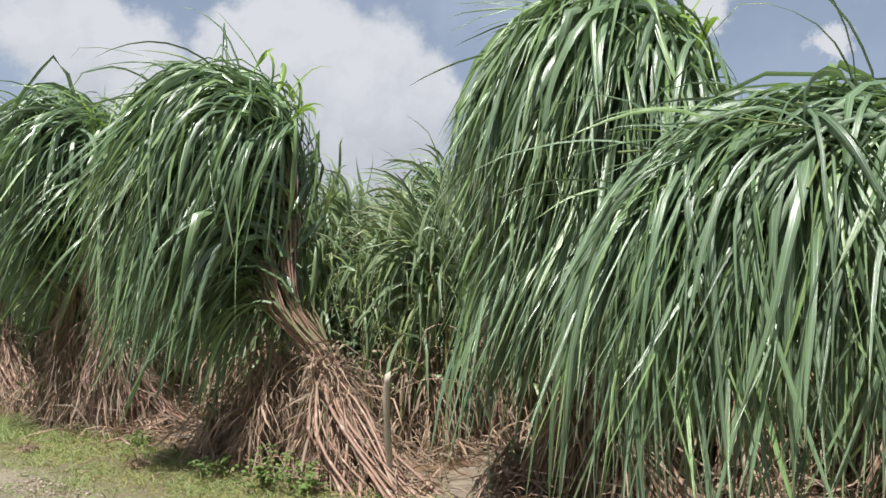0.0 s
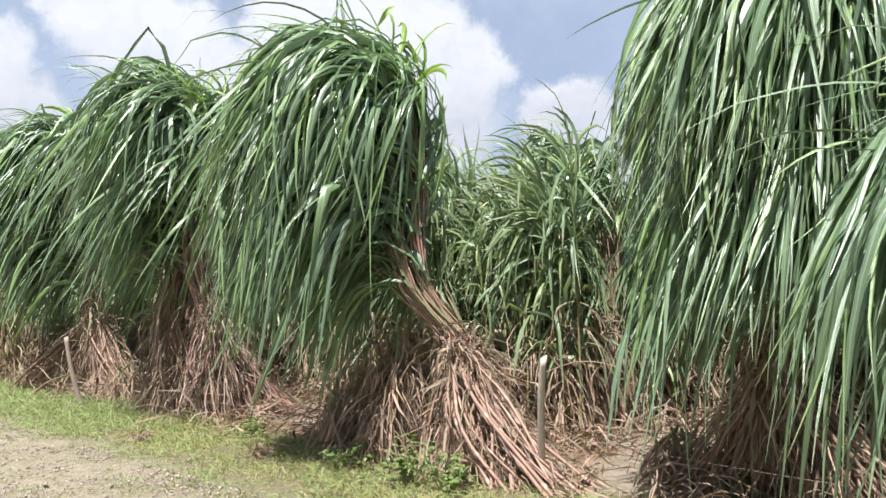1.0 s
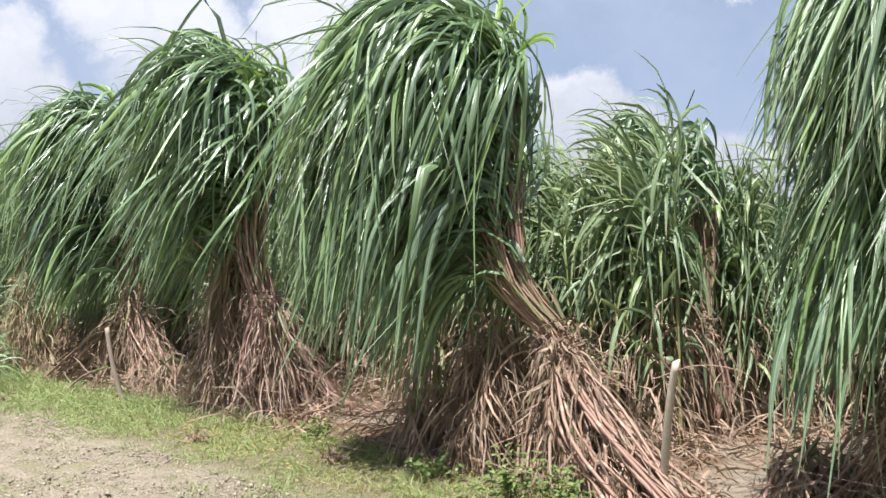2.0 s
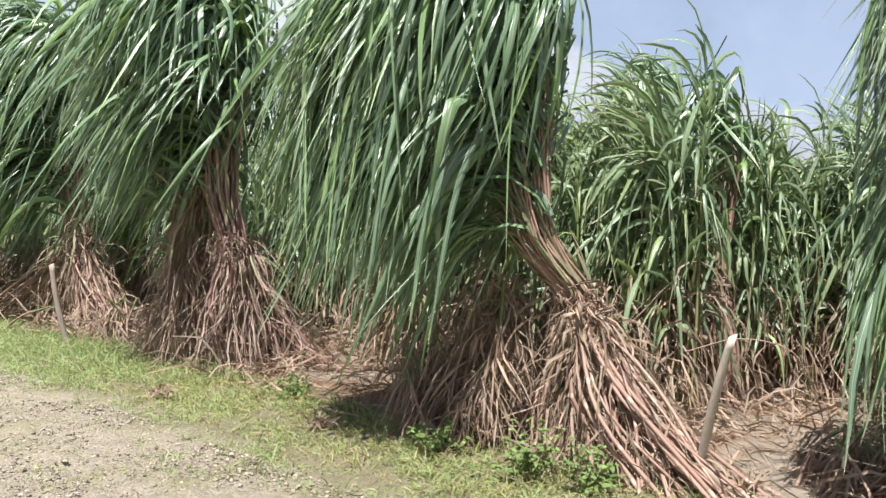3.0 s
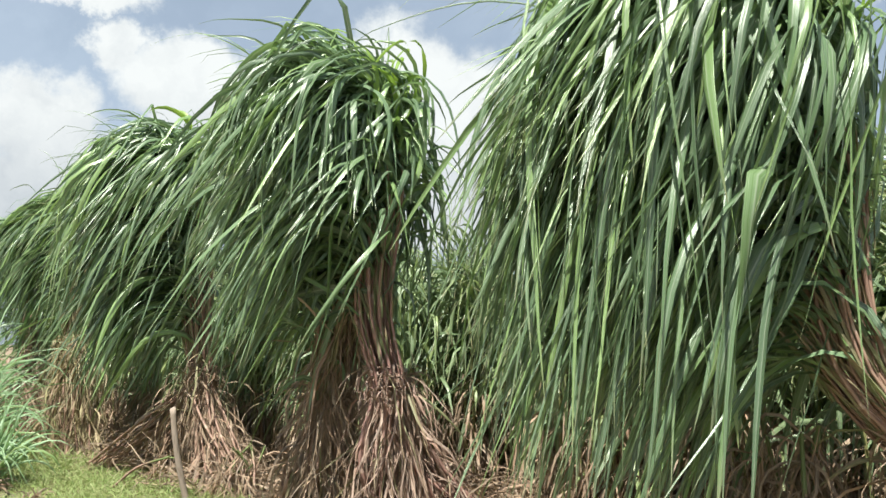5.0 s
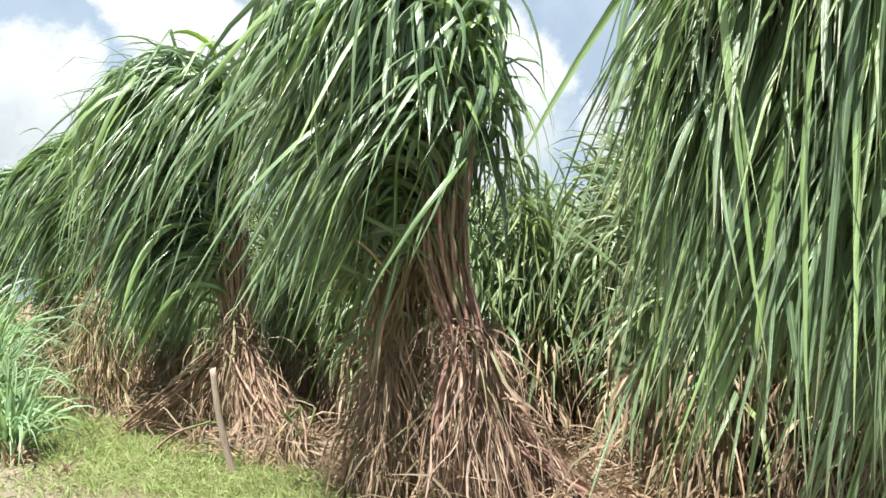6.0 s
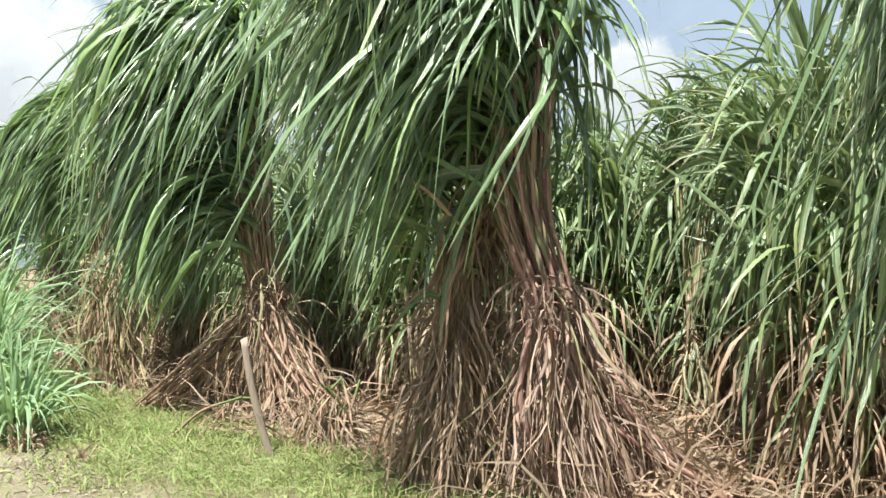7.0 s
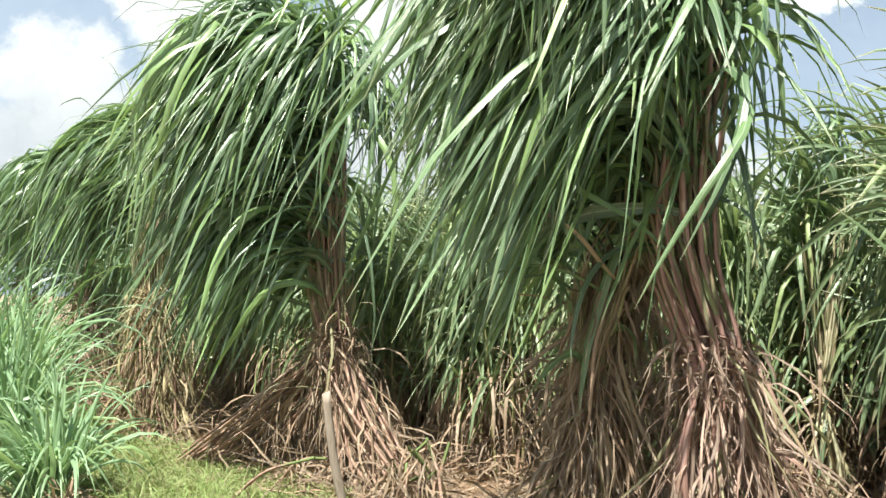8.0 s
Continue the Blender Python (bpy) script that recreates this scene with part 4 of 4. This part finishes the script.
def straw_mound(place, seed, high, wide, count, label):
    """A bent-over stool: short canes with withered leaves heaped on them."""
    rng = np.random.default_rng(seed)
    q = thing("straw_mound", place, label, "dry leaves", "withered stools")
    n = 12
    lift = rand(rng, 0.5, 1.05, n)[:, None] * np.array([0, 0, high])
    foot, lean = disc(rng, n, wide * 1.2), disc(rng, n, wide)
    line = spline(np.stack([foot + np.array([0, 0, -0.03]), foot * 0.6 + lean * 0.5 + lift * 0.55, lean * 0.7 + lift], 1), 9)
    for i in range(n):
        part("stalk", tubes(line[i : i + 1], np.full((1, 9), 0.012), 5), STALK, q)
    which, s = rng.integers(0, n, count), rng.integers(2, 9, count)
    at = line[which, s]
    path = bend(at, unit(disc(rng, count, 1)) * 0.4 + rng.normal(0, 0.4, (count, 3)) + np.array([0, 0, -0.5]), np.minimum(rand(rng, 0.15, 0.8, count), at[:, 2] + 0.2), np.array([0, 0, -1.0]) + rng.normal(0, 0.25, (count, 3)), rand(rng, 1.5, 5.0, count), 7, rng, 1.5, 0.4)
    path[..., 2] = np.maximum(path[..., 2], 0.012)
    part("dry_leaves", ribbons(path, 0.0035 + 0.018 * rng.random(count) ** 2, rng, 0.3, 3.0, flat=True), STRAW, q, kind="stuff")


straw_mound((-1.72, 7.98, 0), 80, 1.2, 0.34, 1300, "dark brown curtain of dry leaves on a bent cane stool")
straw_mound((-2.15, 8.2, 0), 85, 0.75, 0.3, 700, "dark brown heap of dry leaves at the verge")
straw_mound((-4.74, 10.16, 0), 81, 1.5, 0.17, 900, "brown curtain of dry leaves hanging on the bent stool")
straw_mound((-5.9, 11.3, 0), 82, 0.5, 0.35, 350, "low brown heap of withered cane leaves")
straw_mound((0.5, 7.3, 0), 83, 0.45, 0.3, 350, "low brown heap of withered leaves beside the sandy gap")


def loose_cane(points, thick, seed, label):
    """A loose dry cane with joints and a few shreds of leaf."""
    rng = np.random.default_rng(seed)
    points = np.array(points, float)
    q = thing("loose_cane", points[0], label, "cane", "loose canes")
    line = spline((points - points[0])[None], 30)
    radius = thick * (1 + 0.18 * (np.arange(30) % 6 == 3)) * np.linspace(1.1, 0.8, 30)
    part("stalk", tubes(line, radius[None], 7), STALK, q)
    n = 7
    at = line[0, rng.integers(4, 28, n)]
    path = bend(at, rng.normal(0, 0.6, (n, 3)), np.minimum(rand(rng, 0.1, 0.35, n), at[:, 2] + points[0][2] + 0.05), np.array([0, 0, -1.0]), 3.0, 6, rng, 1.2, 0.4)
    path[..., 2] = np.maximum(path[..., 2], 0.012 - points[0][2])
    for i in range(n):
        part("dry_leaf", ribbons(path[i : i + 1], rand(rng, 0.006, 0.016, 1), rng, 0.3, 2.0), STRAW, q)


loose_cane([(-7.3, 11.35, 0.0), (-7.0, 11.3, 0.24), (-6.6, 11.2, 0.38)], 0.012, 91, "broken grey cane leaning across a dry skirt")
loose_cane([(-7.15, 11.75, 0.0), (-6.8, 11.45, 0.3), (-6.55, 11.3, 0.36)], 0.010, 92, "thin broken cane propped beside the post")
loose_cane([(-0.5, 7.5, 0.75), (-0.2, 7.4, 0.86), (0.1, 7.35, 0.8), (0.2, 7.3, 0.55)], 0.004, 93, "curled dry cane top arching from a bundle")
loose_cane([(-2.6, 8.75, 0.02), (-2.2, 8.5, 0.05), (-1.7, 8.2, 0.04)], 0.012, 94, "fallen brown cane lying in the litter")
loose_cane([(-3.0, 8.6, 0.02), (-2.75, 8.35, 0.03), (-2.35, 8.3, 0.02)], 0.009, 95, "short fallen cane on the verge")
loose_cane([(-5.3, 10.6, 0.0), (-5.0, 10.35, 0.3), (-4.75, 10.2, 0.62)], 0.013, 96, "reddish broken cane leaning on a withered stool")


def dry_tuft(place, seed, high, count, label):
    """Dead brown blades standing at a clump's foot."""
    rng = np.random.default_rng(seed)
    q = thing("dry_tuft", place, label, "dry grass", "dry tufts")
    at = disc(rng, count, 0.08)
    path = bend(at, disc(rng, count, 0.7) + np.array([0.1, -0.1, 0.9]), rand(rng, 0.4, 1.1, count) * high, np.array([0, 0, -1.0]), rand(rng, 0.5, 3.0, count), 6, rng, 0.8, 0.2)
    path[..., 2] = np.maximum(path[..., 2], 0.01)
    part("dead_grass", ribbons(path, rand(rng, 0.006, 0.02, count), rng, 0.3, 2.0), STRAW, q, kind="stuff")


dry_tuft((-8.25, 10.85, 0), 97, 0.35, 70, "dead brown tuft at the foot of the green clump")
dry_tuft((-7.6, 10.6, 0), 98, 0.2, 40, "low dead brown tuft in the verge grass")
dry_tuft((-4.3, 8.7, 0), 99, 0.2, 50, "low straw-coloured tuft in the verge grass")
dry_tuft((-2.9, 8.0, 0), 100, 0.22, 50, "low straw-coloured tuft in the verge grass")
